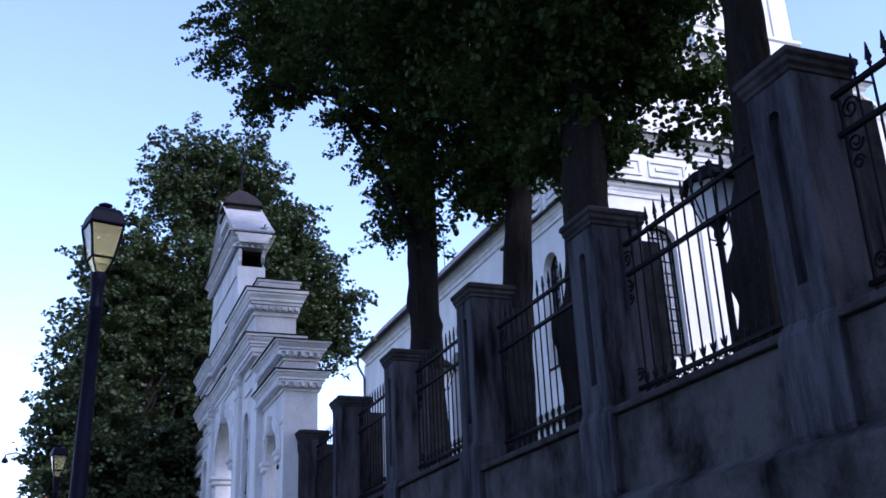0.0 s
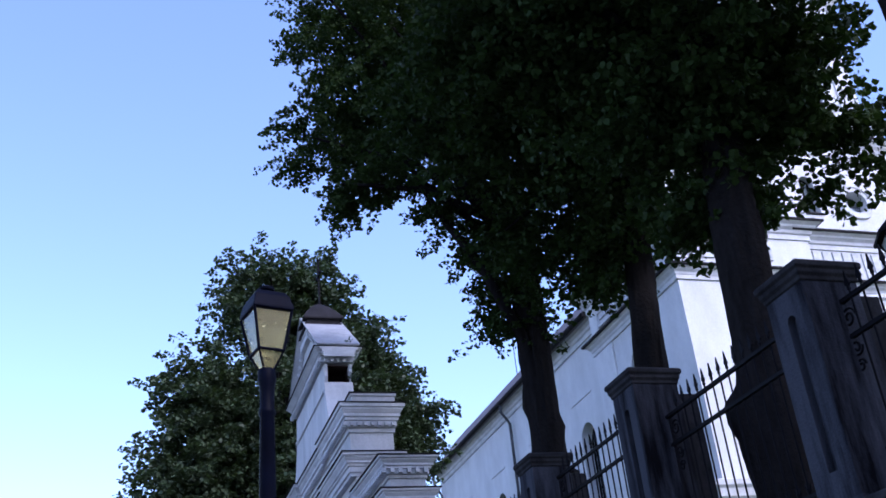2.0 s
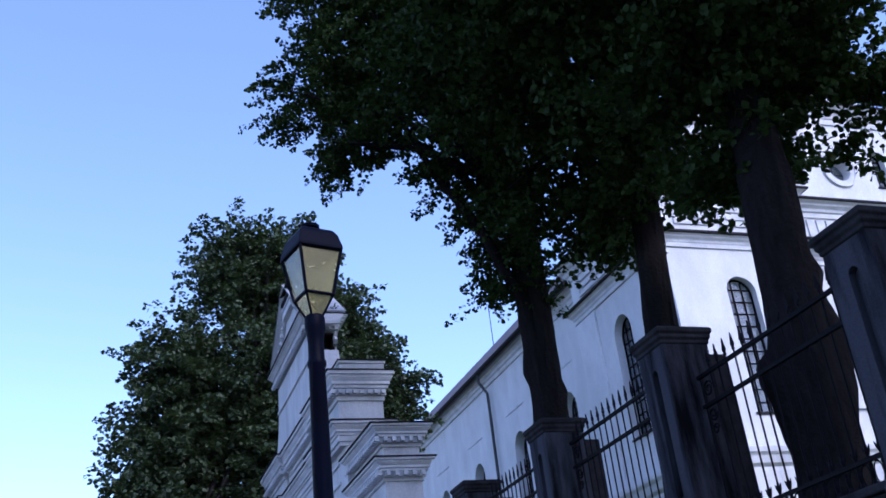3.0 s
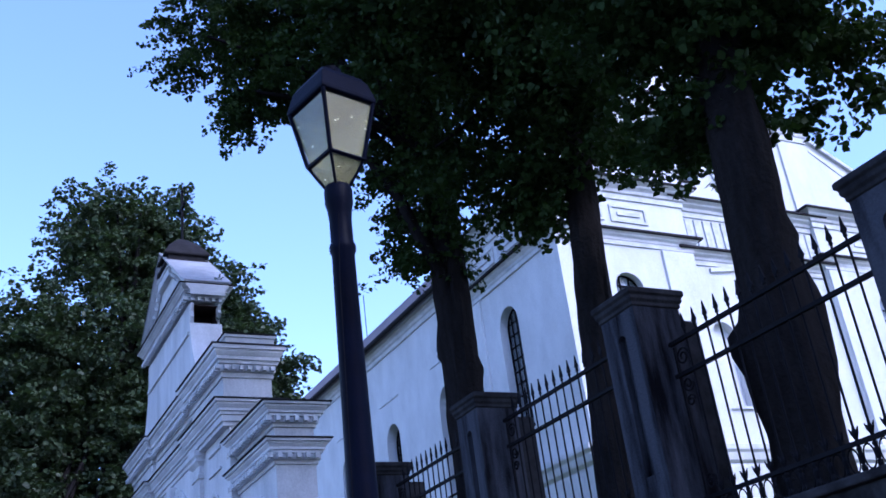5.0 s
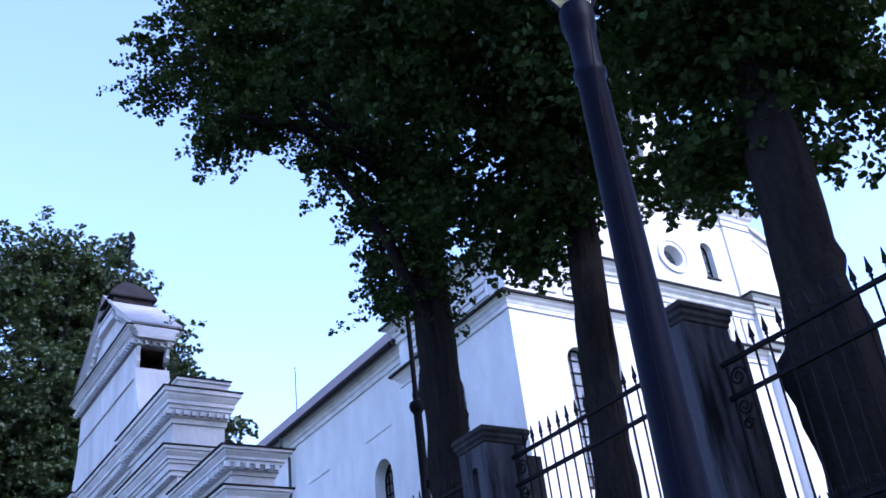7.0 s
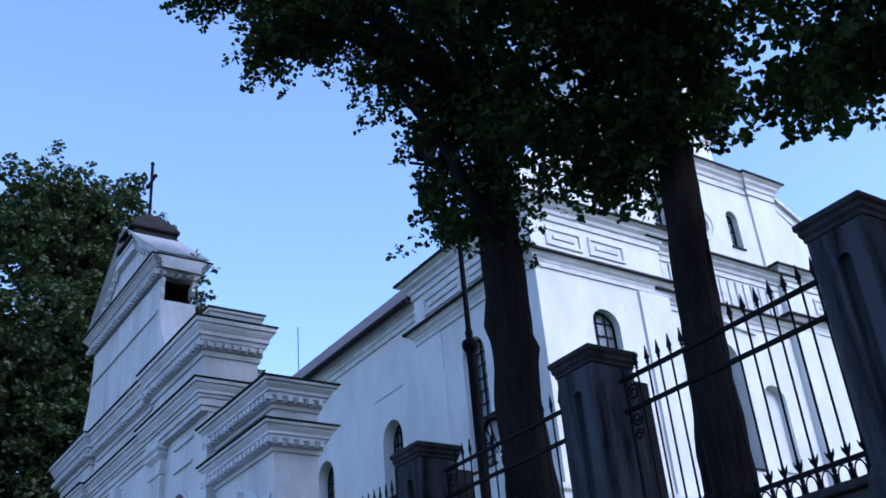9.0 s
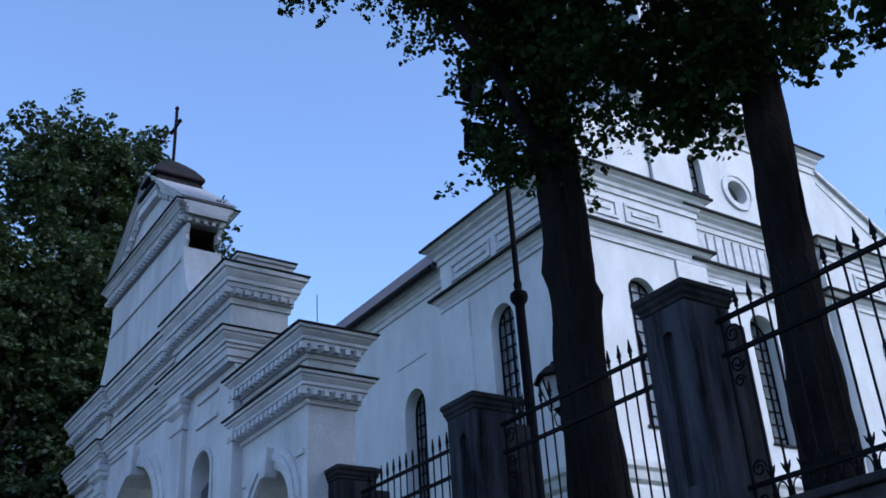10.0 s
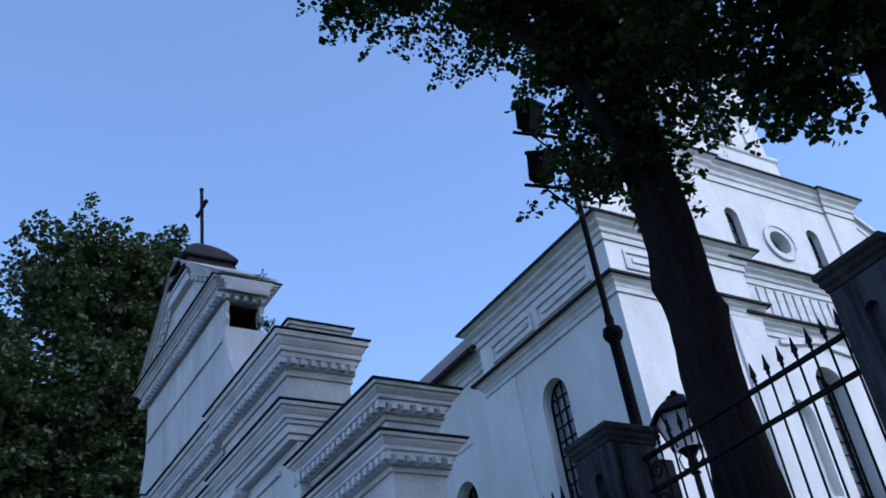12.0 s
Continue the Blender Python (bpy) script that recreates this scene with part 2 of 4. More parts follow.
def arch_wall(shape, axis, w0, w1, u0, u1, z0, z1, openings, n=14):
    """A wall in the plane of axis ('x' or 'y') between w0 (outside) and w1, with round-headed openings
    (centre, half width, sill, spring, depth or None for through)."""
    def at(u, z, w):
        return (w, u, z) if axis == "x" else (u, w, z)

    def quad(a, b, c, d):
        shape.add([at(*a), at(*b), at(*c), at(*d)], [(0, 1, 2, 3)])

    edges = [u0]
    for c, h, *_ in sorted(openings):
        edges += [c - h, c + h]
    edges.append(u1)
    for i in range(0, len(edges), 2):
        a, b = edges[i], edges[i + 1]
        quad((a, z0, w0), (b, z0, w0), (b, z1, w0), (a, z1, w0))
        quad((a, z0, w1), (b, z0, w1), (b, z1, w1), (a, z1, w1))
    quad((u0, z0, w0), (u0, z1, w0), (u0, z1, w1), (u0, z0, w1))
    quad((u1, z0, w0), (u1, z1, w0), (u1, z1, w1), (u1, z0, w1))
    quad((u0, z1, w0), (u1, z1, w0), (u1, z1, w1), (u0, z1, w1))
    quad((u0, z0, w0), (u1, z0, w0), (u1, z0, w1), (u0, z0, w1))
    for c, h, sill, spring, depth in openings:
        wb = w1 if depth is None else w0 + depth * (1 if w1 > w0 else -1)
        us = [c - h * math.cos(math.pi * k / n) for k in range(n + 1)]
        zs = [spring + h * math.sin(math.pi * k / n) for k in range(n + 1)]
        for k in range(n):
            a, b = us[k], us[k + 1]
            quad((a, zs[k], w0), (b, zs[k + 1], w0), (b, z1, w0), (a, z1, w0))
            quad((a, zs[k], w0), (b, zs[k + 1], w0), (b, zs[k + 1], wb), (a, zs[k], wb))
            if depth is None:
                quad((a, zs[k], w1), (b, zs[k + 1], w1), (b, z1, w1), (a, z1, w1))
            else:
                quad((a, sill, wb), (b, sill, wb), (b, zs[k + 1], wb), (a, zs[k], wb))
                quad((a, z0, w1), (b, z0, w1), (b, z1, w1), (a, z1, w1))
        for u in (c - h, c + h):
            quad((u, sill, w0), (u, spring, w0), (u, spring, wb), (u, sill, wb))
        quad((c - h, sill, w0), (c + h, sill, w0), (c + h, sill, wb), (c - h, sill, wb))
        quad((c - h, z0, w0), (c + h, z0, w0), (c + h, sill, w0), (c - h, sill, w0))
        if depth is None:
            quad((c - h, z0, w1), (c + h, z0, w1), (c + h, sill, w1), (c - h, sill, w1))
    return shape


def archivolt(shape, axis, w0, w1, c, spring, r0, r1, n=18, legs=0.0):
    """A raised round band over an arch."""
    pts = []
    if legs:
        pts.append((c - r0, spring - legs))
    pts += [(c - r0 * math.cos(math.pi * k / n), spring + r0 * math.sin(math.pi * k / n)) for k in range(n + 1)]
    if legs:
        pts.append((c + r0, spring - legs))
    outer = []
    if legs:
        outer.append((c - r1, spring - legs))
    outer += [(c - r1 * math.cos(math.pi * k / n), spring + r1 * math.sin(math.pi * k / n)) for k in range(n + 1)]
    if legs:
        outer.append((c + r1, spring - legs))
    return shape.prism(pts + outer[::-1], axis, w0, w1)


def annulus(shape, axis, w0, w1, cu, cz, r0, r1, n=32):
    """A flat ring with thickness, closed all round."""
    def at(r, k, w):
        u, z = cu + r * math.cos(2 * math.pi * k / n), cz + r * math.sin(2 * math.pi * k / n)
        return (w, u, z) if axis == "x" else (u, w, z)
    vs = [at(r, k, w) for k in range(n) for r, w in ((r0, w0), (r1, w0), (r1, w1), (r0, w1))]
    fs = [(4 * k + j, 4 * k + (j + 1) % 4, 4 * ((k + 1) % n) + (j + 1) % 4, 4 * ((k + 1) % n) + j) for k in range(n) for j in range(4)]
    return shape.add(vs, fs)


def holed_panel(shape, axis, w0, w1, u0, u1, z0, z1, cu, cz, r, depth, n=32):
    """A stretch of wall with a round recess in its outer face."""
    def at(u, z, w):
        return (w, u, z) if axis == "x" else (u, w, z)
    wd = w0 + depth
    for k in range(n):
        quads = []
        for a in (2 * math.pi * k / n + math.pi / 4, 2 * math.pi * (k + 1) / n + math.pi / 4):
            c, s = math.cos(a), math.sin(a)
            m = max(abs(c), abs(s))
            sq = (c / m, s / m)
            eu = cu + (sq[0] * (u1 - cu) if sq[0] > 0 else sq[0] * (cu - u0))
            ez = cz + (sq[1] * (z1 - cz) if sq[1] > 0 else sq[1] * (cz - z0))
            quads.append(((cu + r * c, cz + r * s), (eu, ez)))
        (i0, o0), (i1, o1) = quads
        shape.add([at(*i0, w0), at(*i1, w0), at(*o1, w0), at(*o0, w0)], [(0, 1, 2, 3)])
        shape.add([at(*i0, w0), at(*i1, w0), at(*i1, wd), at(*i0, wd)], [(0, 1, 2, 3)])
        shape.add([at(*o0, w0), at(*o1, w0), at(*o1, w1), at(*o0, w1)], [(0, 1, 2, 3)])
    shape.add([at(u0, z0, w1), at(u1, z0, w1), at(u1, z1, w1), at(u0, z1, w1)], [(0, 1, 2, 3)])
    return shape


# ---- ground, street and terraces ----
GROUND_Y = [(-3000, 0.2), (-20, 0.2), (60, 4.72), (3000, 4.72)]


def street_z(y):
    return 0.2 if y < -20 else min(4.72, 0.2 + (y + 20) * 0.0565)


def strip(name, x0, x1, lift, mat, label, category, ys=None):
    s = Shape()
    prof = ys or GROUND_Y
    vs = []
    for y, z in prof:
        vs += [(x0, y, z + lift), (x1, y, z + lift)]
    for i in range(len(prof) - 1):
        s.f.append((2 * i, 2 * i + 1, 2 * i + 3, 2 * i + 2))
    s.v = vs
    ob = part(name, s, mat)
    return tagged(ob, label, category, kind="structure")


strip("ground", -3000, 3000, -0.03, EARTH, "open ground reaching to the horizon", "ground")
road = Shape()
road.prism([(-40, street_z(-40) - 0.02), (-20, 0.18), (60, 4.70), (120, 4.70), (120, 4.71), (60, 4.71), (-20, 0.19), (-40, 0.19)], "x", -7.0, 0.2)
tagged(part("road", road, ASPHALT), "worn grey asphalt road running uphill", "road", kind="structure")
pav = Shape()
pav.prism([(-40, 0.0), (-20, 0.0), (60, 4.52), (90, 4.52), (90, 4.84), (60, 4.84), (-20, 0.32), (-40, 0.32)], "x", 0.35, 6.9)
pavement = tagged(part("pavement", pav, PAVING), "grey paved footway below the churchyard wall", "pavement", kind="structure")
kerb = Shape()
kerb.prism([(-40, 0.0), (-20, 0.0), (60, 4.52), (90, 4.52), (90, 4.85), (60, 4.85), (-20, 0.33), (-40, 0.33)], "x", 0.2, 0.347)
tagged(part("kerb", kerb, STONE, bevel=0.02), "grey stone kerb along the footway", "kerb", kind="structure")

YARD = 4.86
yard = Shape().box(7.46, -6, 3.0, 70, 95, YARD)
tagged(part("churchyard_ground", yard, GRASS), "raised grassy churchyard behind the wall", "ground", kind="structure")

# retaining wall with a battered foot, stepped coping and a pedestal under each pillar
STEP_Y = 13.9
rw = Shape()
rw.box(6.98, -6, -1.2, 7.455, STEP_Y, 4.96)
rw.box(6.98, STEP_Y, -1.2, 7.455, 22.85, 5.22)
retaining = tagged(part("retaining_wall", rw, RETAIN, bevel=0.02), "mottled dark rendered retaining wall under the fence", "wall", kind="structure")
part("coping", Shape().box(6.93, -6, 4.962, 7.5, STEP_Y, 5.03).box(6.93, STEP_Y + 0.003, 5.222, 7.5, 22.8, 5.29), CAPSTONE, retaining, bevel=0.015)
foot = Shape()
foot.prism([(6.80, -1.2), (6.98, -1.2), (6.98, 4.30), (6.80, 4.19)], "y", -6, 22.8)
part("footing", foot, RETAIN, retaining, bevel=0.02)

# ---- pillars ----
PILLARS = [(5.02, 6.96), (8.01, 6.96), (10.89, 6.97), (13.88, 7.24), (16.89, 7.25), (19.90, 7.25), (22.86, 7.25)]


def build_pillar():
    p = thing("fence_pillar", (0, 0, 0), "grey weathered rendered pillar with a dark moulded cap and a slotted niche", "pillar", "pillars of the fence")
    # origin: near street corner of the cap top
    sh = Shape()
    arch_wall(sh, "x", 0.05, 0.17, 0.05, 0.55, -1.92, -0.17, [(0.29, 0.056, -1.68, -0.45, 0.07)], 8)
    sh.box(0.17, 0.05, -1.92, 0.58, 0.55, -0.17)
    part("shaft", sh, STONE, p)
    part("rear_pilaster", Shape().box(0.583, 0.13, -1.94, 0.84, 0.47, -0.26), CAPSTONE, p, "narrow darker pilaster on the yard side", bevel=0.01)
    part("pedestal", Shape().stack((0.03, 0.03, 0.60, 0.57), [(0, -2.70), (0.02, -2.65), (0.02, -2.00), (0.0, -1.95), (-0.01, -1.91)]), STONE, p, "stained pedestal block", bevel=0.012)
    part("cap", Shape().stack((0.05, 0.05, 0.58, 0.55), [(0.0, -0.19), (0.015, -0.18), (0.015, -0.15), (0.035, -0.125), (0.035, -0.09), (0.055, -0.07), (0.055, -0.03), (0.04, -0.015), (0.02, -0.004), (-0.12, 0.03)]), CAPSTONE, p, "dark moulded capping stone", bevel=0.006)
    return p


pillar = build_pillar()
pillar.matrix_basis = Matrix.Translation((6.90, PILLARS[0][0], PILLARS[0][1]))
for k, (py, pz) in enumerate(PILLARS[1:]):
    copy_thing(pillar, pose(6.90, py, pz, 0, 0, random.uniform(-0.6, 0.6)))


# ---- iron fence panels ----
def spiral(cx, cz, r, turns, flip, y0):
    pts = []
    for k in range(22):
        a = turns * 2 * math.pi * k / 21
        rr = r * (1 - 0.75 * k / 21)
        pts.append((0, y0 + flip * (cx + rr * math.cos(a)), cz + rr * math.sin(a)))
    return pts


def fence_bar_mesh():
    s = Shape()
    s.lathe(0, 0, [(0.011, -0.24), (0.018, -0.215), (0.024, -0.18), (0.013, -0.15), (0.022, -0.12), (0.026, -0.095), (0.014, -0.065), (0.021, -0.04), (0.011, -0.015),
                   (0.011, 0.02), (0.021, 0.045), (0.025, 0.065), (0.013, 0.10), (0.010, 0.13), (0.010, 1.43), (0.018, 1.435), (0.018, 1.45)], 6)
    # flat spear head
    s.prism([(-0.010, 1.445), (0.010, 1.445), (0.013, 1.465), (0.029, 1.482), (0.016, 1.525), (0.0, 1.605), (-0.016, 1.525), (-0.029, 1.482), (-0.013, 1.465)], "x", -0.007, 0.007)
    # little leaves turned out above the lower rail
    for f in (-1, 1):
        s.prism([(f * 0.008, 0.035), (f * 0.034, 0.065), (f * 0.044, 0.115), (f * 0.028, 0.095), (f * 0.020, 0.07)], "x", -0.005, 0.005)
    return s.mesh("bar", IRON)


BAR = fence_bar_mesh()
LINK = Shape().tube([(0, 0.050 * math.cos(a), -0.112 + 0.088 * math.sin(a)) for a in [2 * math.pi * k / 12 for k in range(13)]], 0.008, 4).mesh("link", IRON)


def build_panel(length):
    p = thing("fence_panel", (0, 0, 0), "black wrought iron fence panel with spear heads and scrolls between pillars", "fence", "iron panels of the fence")
    for z in (0.0, 1.08, 1.38):
        part("rail", Shape().box(-0.02, -0.05, z - 0.017, 0.02, length + 0.05, z + 0.017), IRON, p)
    part("foot_rail", Shape().box(-0.015, -0.05, -0.235, 0.015, length + 0.05, -0.21), IRON, p)
    n = round((length - 0.36) / 0.145)
    for k in range(n + 1):
        placed("bar", BAR, pose(0, 0.18 + k * (length - 0.36) / n, 0), p)
    step = (length - 0.36) / n
    for k in range(n):
        placed("oval_link", LINK, pose(0, 0.18 + (k + 0.5) * step, 0), p)
    for f, y0 in ((1, 0.0), (-1, length)):
        for cx, cz, r, turn in ((0.085, 1.23, 0.085, 1.6), (0.075, 0.98, 0.07, -1.5), (0.07, 0.83, 0.055, 1.4), (0.08, 0.12, 0.07, 1.5), (0.075, -0.12, 0.06, -1.5)):
            part("scroll", Shape().tube(spiral(cx, cz, r, turn, f, y0), 0.010, 5), IRON, p)
        part("end_stile", Shape().box(-0.012, y0 - 0.01, -0.24, 0.012, y0 + 0.01, 1.34), IRON, p)
    return p


bay = build_panel(2.40)
BAY_RAIL = [5.22, 5.22, 5.30, 5.52, 5.53, 5.53]
for k in range(6):
    y0 = PILLARS[k][0] + 0.59
    m = pose(7.28, y0, BAY_RAIL[k])
    if k == 0:
        bay.matrix_basis = m
    else:
        copy_thing(bay, m)


# ---- gate ----
GX0, GX1 = 6.50, 7.36
GC = 29.48           # middle of the gate along the street
DENT = Shape().box(-0.045, -0.036, -0.045, 0.045, 0.036, 0.045).mesh("dentil", PLASTER_TRIM)


def dentils(parent, rect, out, z, step=0.145, sides=("street", "near")):
    """A row of small blocks under a cornice, on the street side and the near end."""
    x0, y0, x1, y1 = rect
    if "street" in sides:
        n = int((y1 - y0 + 2 * out) / step)
        for k in range(n + 1):
            placed("dentil", DENT, pose(x0 - out, y0 - out + (y1 - y0 + 2 * out) * k / n, z), parent)
    if "near" in sides:
        n = int((x1 - x0 + out) / step)
        for k in range(1, n + 1):
            placed("dentil", DENT, pose(x0 - out + (x1 - x0 + 2 * out) * k / (n + 1), y0 - out, z, 0, 0, 90), parent)


def cornice(parent, rect, top, height, reach, name="cornice"):
    """Stepped and hollowed cornice with a thin sheet flashing on top."""
    h, r = height, reach
    lv = [(0.0, top - h), (0.035, top - h), (0.035, top - 0.84 * h), (0.07, top - 0.835 * h), (0.07, top - 0.60 * h), (0.46 * r, top - 0.595 * h), (0.46 * r, top - 0.48 * h),
          (0.62 * r, top - 0.475 * h), (0.62 * r, top - 0.36 * h), (0.66 * r, top - 0.355 * h), (0.84 * r, top - 0.24 * h), (0.84 * r, top - 0.17 * h), (r, top - 0.165 * h), (r, top - 0.02)]
    c = part(name, Shape().stack(rect, lv), PLASTER_TRIM, parent, bevel=0.006)
    part("flashing", Shape().stack(rect, [(r + 0.012, top - 0.024), (r + 0.03, top - 0.02), (r + 0.032, top - 0.002), (r * 0.3, top + 0.03)]), FLASH, parent, "dark sheet metal flashing")
    return c


gate = thing("churchyard_gate", (6.97, GC, 3.0), "white limewashed baroque gate with stepped cornices and arches", "gate")
# middle body
HW = 4.20
mid = Shape()
arch_wall(mid, "x", GX0, GX1, GC - HW, GC + HW, 2.0, 10.911, [(GC + 0.12, 1.25, 2.0, 7.60, None), (GC - 3.07, 0.36, 6.25, 7.94, 0.38), (GC + 3.3, 0.36, 6.25, 7.94, 0.38)], 18)
part("middle_wall", mid, PLASTER_OLD, gate)
rect_mid = (GX0, GC - HW, GX1, GC + HW)
rect_near = (GX0 - 0.09, GC - HW, GX1, GC - 1.78)
rect_far = (GX0 - 0.09, GC + 2.02, GX1, GC + HW)
for rect, drop, sides in ((rect_near, 0.0, ("street", "near")), ((GX0, GC - 1.5, GX1, GC + 1.74), 0.005, ("street",)), (rect_far, 0.0, ("street",))):
    cornice(gate, rect, 10.930 - drop, 0.62, 0.24)
    dentils(gate, rect, 0.13, 10.471, sides=sides)
    cornice(gate, rect, 9.860 - drop, 0.50, 0.22)
for rect in (rect_near, rect_far):
    part("frieze", Shape().box(rect[0], rect[1] + 0.003, 9.879, GX0 + 0.02, rect[3], 10.347), PLASTER_OLD, gate)
block = (GX0 - 0.02, GC - HW - 0.02, GX1 + 0.08, GC + HW + 0.02)
part("blocking_course", Shape().stack(block, [(0, 10.93), (0, 11.13), (0.03, 11.135), (0.03, 11.19)]), PLASTER_OLD, gate)
part("flashing", Shape().stack(block, [(0.05, 11.192), (0.055, 11.215), (-0.1, 11.24)]), FLASH, gate, "dark sheet metal flashing")
for yc, r0, r1 in ((GC + 0.12, 1.25, 1.46),):
    part("archivolt", archivolt(Shape(), "x", GX0 - 0.07, GX0 + 0.02, yc, 7.60, r0 + 0.02, r1), PLASTER_TRIM, gate)
    part("archivolt", archivolt(Shape(), "x", GX0 - 0.04, GX0 + 0.02, yc, 7.60, r1 + 0.003, r1 + 0.14), PLASTER_TRIM, gate)
    part("keystone", Shape().prism([(yc - 0.13, 8.72), (yc + 0.13, 8.72), (yc + 0.18, 9.24), (yc - 0.18, 9.24)], "x", GX0 - 0.16, GX0 + 0.1), PLASTER_TRIM, gate, bevel=0.01)
    for f in (-1, 1):
        part("impost", Shape().stack((GX0 - 0.05, yc + f * 1.44 - 0.2, GX1 - 0.3, yc + f * 1.44 + 0.2), [(0, 7.33), (0.04, 7.38), (0.04, 7.46), (0.09, 7.50), (0.09, 7.57)]), PLASTER_TRIM, gate, bevel=0.006)
for f in (-1, 1):
    yc = GC + 0.1 + f * 2.16
    part("pilaster", Shape().box(GX0 - 0.09, yc - 0.26, 2.0, GX0 + 0.02, yc + 0.26, 8.9), PLASTER_OLD, gate, bevel=0.008)
    part("capital", Shape().stack((GX0 - 0.09, yc - 0.26, GX0 + 0.02, yc + 0.26), [(0.0, 8.85), (0.03, 8.87), (0.03, 8.95), (0.0, 8.97), (0.0, 9.12), (0.08, 9.2), (0.08, 9.26), (0.12, 9.3), (0.12, 9.4)]), PLASTER_TRIM, gate, bevel=0.006)
    # sunk-panel lips over the niches
    for zz in (8.72, 9.12):
        part("panel_lip", Shape().box(GX0 - 0.04, GC + f * 3.2 - 0.42, zz, GX0 + 0.02, GC + f * 3.2 + 0.42, zz + 0.05), PLASTER_TRIM, gate)
    part("niche_rim", archivolt(Shape(), "x", GX0 - 0.03, GX0 + 0.02, GC + (-3.07 if f < 0 else 3.3), 7.94, 0.37, 0.44, legs=1.6), PLASTER_TRIM, gate)
    st = Shape()
    ys = GC + (-3.07 if f < 0 else 3.3)
    st.stack((GX0 + 0.06, ys - 0.20, GX0 + 0.34, ys + 0.20), [(0.02, 6.15), (0.02, 6.25), (0, 6.28), (0, 6.5), (0.03, 6.53), (0.03, 6.59)])
    st.lathe(GX0 + 0.22, ys, [(0.20, 6.57), (0.22, 6.62), (0.20, 6.92), (0.17, 7.22), (0.19, 7.52), (0.21, 7.70), (0.13, 7.84), (0.06, 7.88), (0.055, 7.92), (0.10, 7.97), (0.115, 8.05), (0.09, 8.14), (0.03, 8.19)], 14)
    st.tube([(GX0 + 0.2, ys - 0.2, 7.67), (GX0 + 0.1, ys - 0.2, 7.47), (GX0 + 0.06, ys - 0.03, 7.50)], [0.07, 0.06, 0.05], 8)
    tagged(part("statue", st, STATUE, smooth=True), "dark weathered statue standing in a gate niche", "statue", "niche statues")

# side piers with a small arched doorway each
for f in (-1, 1):
    y0, y1 = (23.19, GC - HW) if f < 0 else (GC + HW, 35.70)
    yc = (y0 + y1) / 2
    rect = (6.66, y0, 7.36, y1)
    s = Shape()
    arch_wall(s, "x", 6.66, 7.36, y0, y1, 2.0, 9.11, [(yc + 0.05, 0.60, 2.0, 6.87, None)], 16)
    part("pier", s, PLASTER_OLD, gate)
    cornice(gate, rect, 9.13, 0.42, 0.24)
    cornice(gate, rect, 8.50, 0.42, 0.22)
    dentils(gate, rect, 0.14, 8.83)
    dentils(gate, rect, 0.14, 8.20)
    for r0, r1, d in ((0.62, 0.72, 0.03), (0.723, 0.82, 0.06), (0.823, 0.93, 0.035)):
        part("archivolt", archivolt(Shape(), "x", 6.66 - d, 6.68, yc + 0.05, 6.87, r0, r1), PLASTER_TRIM, gate)
    part("keystone", Shape().prism([(yc - 0.05, 7.36), (yc + 0.15, 7.36), (yc + 0.20, 7.76), (yc - 0.10, 7.76)], "x", 6.52, 6.70), PLASTER_TRIM, gate, bevel=0.01)
    for g in (-1, 1):
        part("impost", Shape().stack((6.62, yc + 0.05 + g * 0.72 - 0.13, 6.68, yc + 0.05 + g * 0.72 + 0.13), [(0, 6.72), (0.03, 6.75), (0.03, 6.83), (0.06, 6.86), (0.06, 6.93)]), PLASTER_TRIM, gate)
        part("slot", Shape().box(6.63, yc + g * 0.85 - 0.12, 7.45, 6.67, yc + g * 0.85 + 0.12, 7.52), PLASTER_TRIM, gate)

# Flat black disc on the plaster; its colour stands for shade inside a hole.
hole_disc = part("hole_shade_disc", Shape().lathe(0, 0, [(0.001, 0.0), (0.05, 0.0), (0.055, 0.02), (0.04, 0.03), (0.001, 0.03)], 14), IRON, gate, "small dark disc painted as a hole's shade")
hole_disc.matrix_basis = pose(6.655, 23.58, 6.62, 0, -90, 0)

# upper storey with hollow flanks, a hole in the near end, pediment and cap
UX0, UX1 = 6.33, 7.02
upper = Shape()
ya, yb = GC - 2.02, GC + 2.02
prof_l, prof_r = [], []
for k in range(13):
    q = k / 12
    z = 10.93 + 1.80 * q
    prof_l.append((ya - 0.05 - 0.62 * (1 - q) ** 2.6, z))
    prof_r.append((yb + 0.05 + 0.62 * (1 - q) ** 2.6, z))
near_w = 1.5
upper.prism([(ya + near_w, 10.930), (yb, 10.930)] + prof_r + [(ya + near_w, 12.730)], "x", UX0, UX1)
part("upper_wall", upper, PLASTER_OLD, gate)
flank = Shape()
flank.prism(prof_l[:10] + [(ya + near_w, prof_l[9][1]), (ya + near_w, 10.930)], "x", UX0, UX1)
flank.box(UX0, ya, prof_l[9][1], UX0 + 0.10, ya + near_w, 12.730)
flank.box(UX1 - 0.04, ya + 0.1, prof_l[9][1], UX1, ya + near_w, 12.730)
part("near_flank", flank, PLASTER_OLD, gate)
zv = prof_l[9][1]
# Rusty-dark plates inside the hole; its shade is put into their colour.
lining = Shape().box(UX0 + 0.104, ya + 0.02, zv + 0.004, UX1 - 0.044, ya + near_w - 0.1, zv + 0.02)
lining.box(UX0 + 0.104, ya + 0.6, zv + 0.023, UX1 - 0.044, ya + near_w - 0.1, 12.70)
lining.box(UX0 + 0.104, ya + 0.02, zv + 0.023, UX0 + 0.12, ya + 0.597, 12.70)
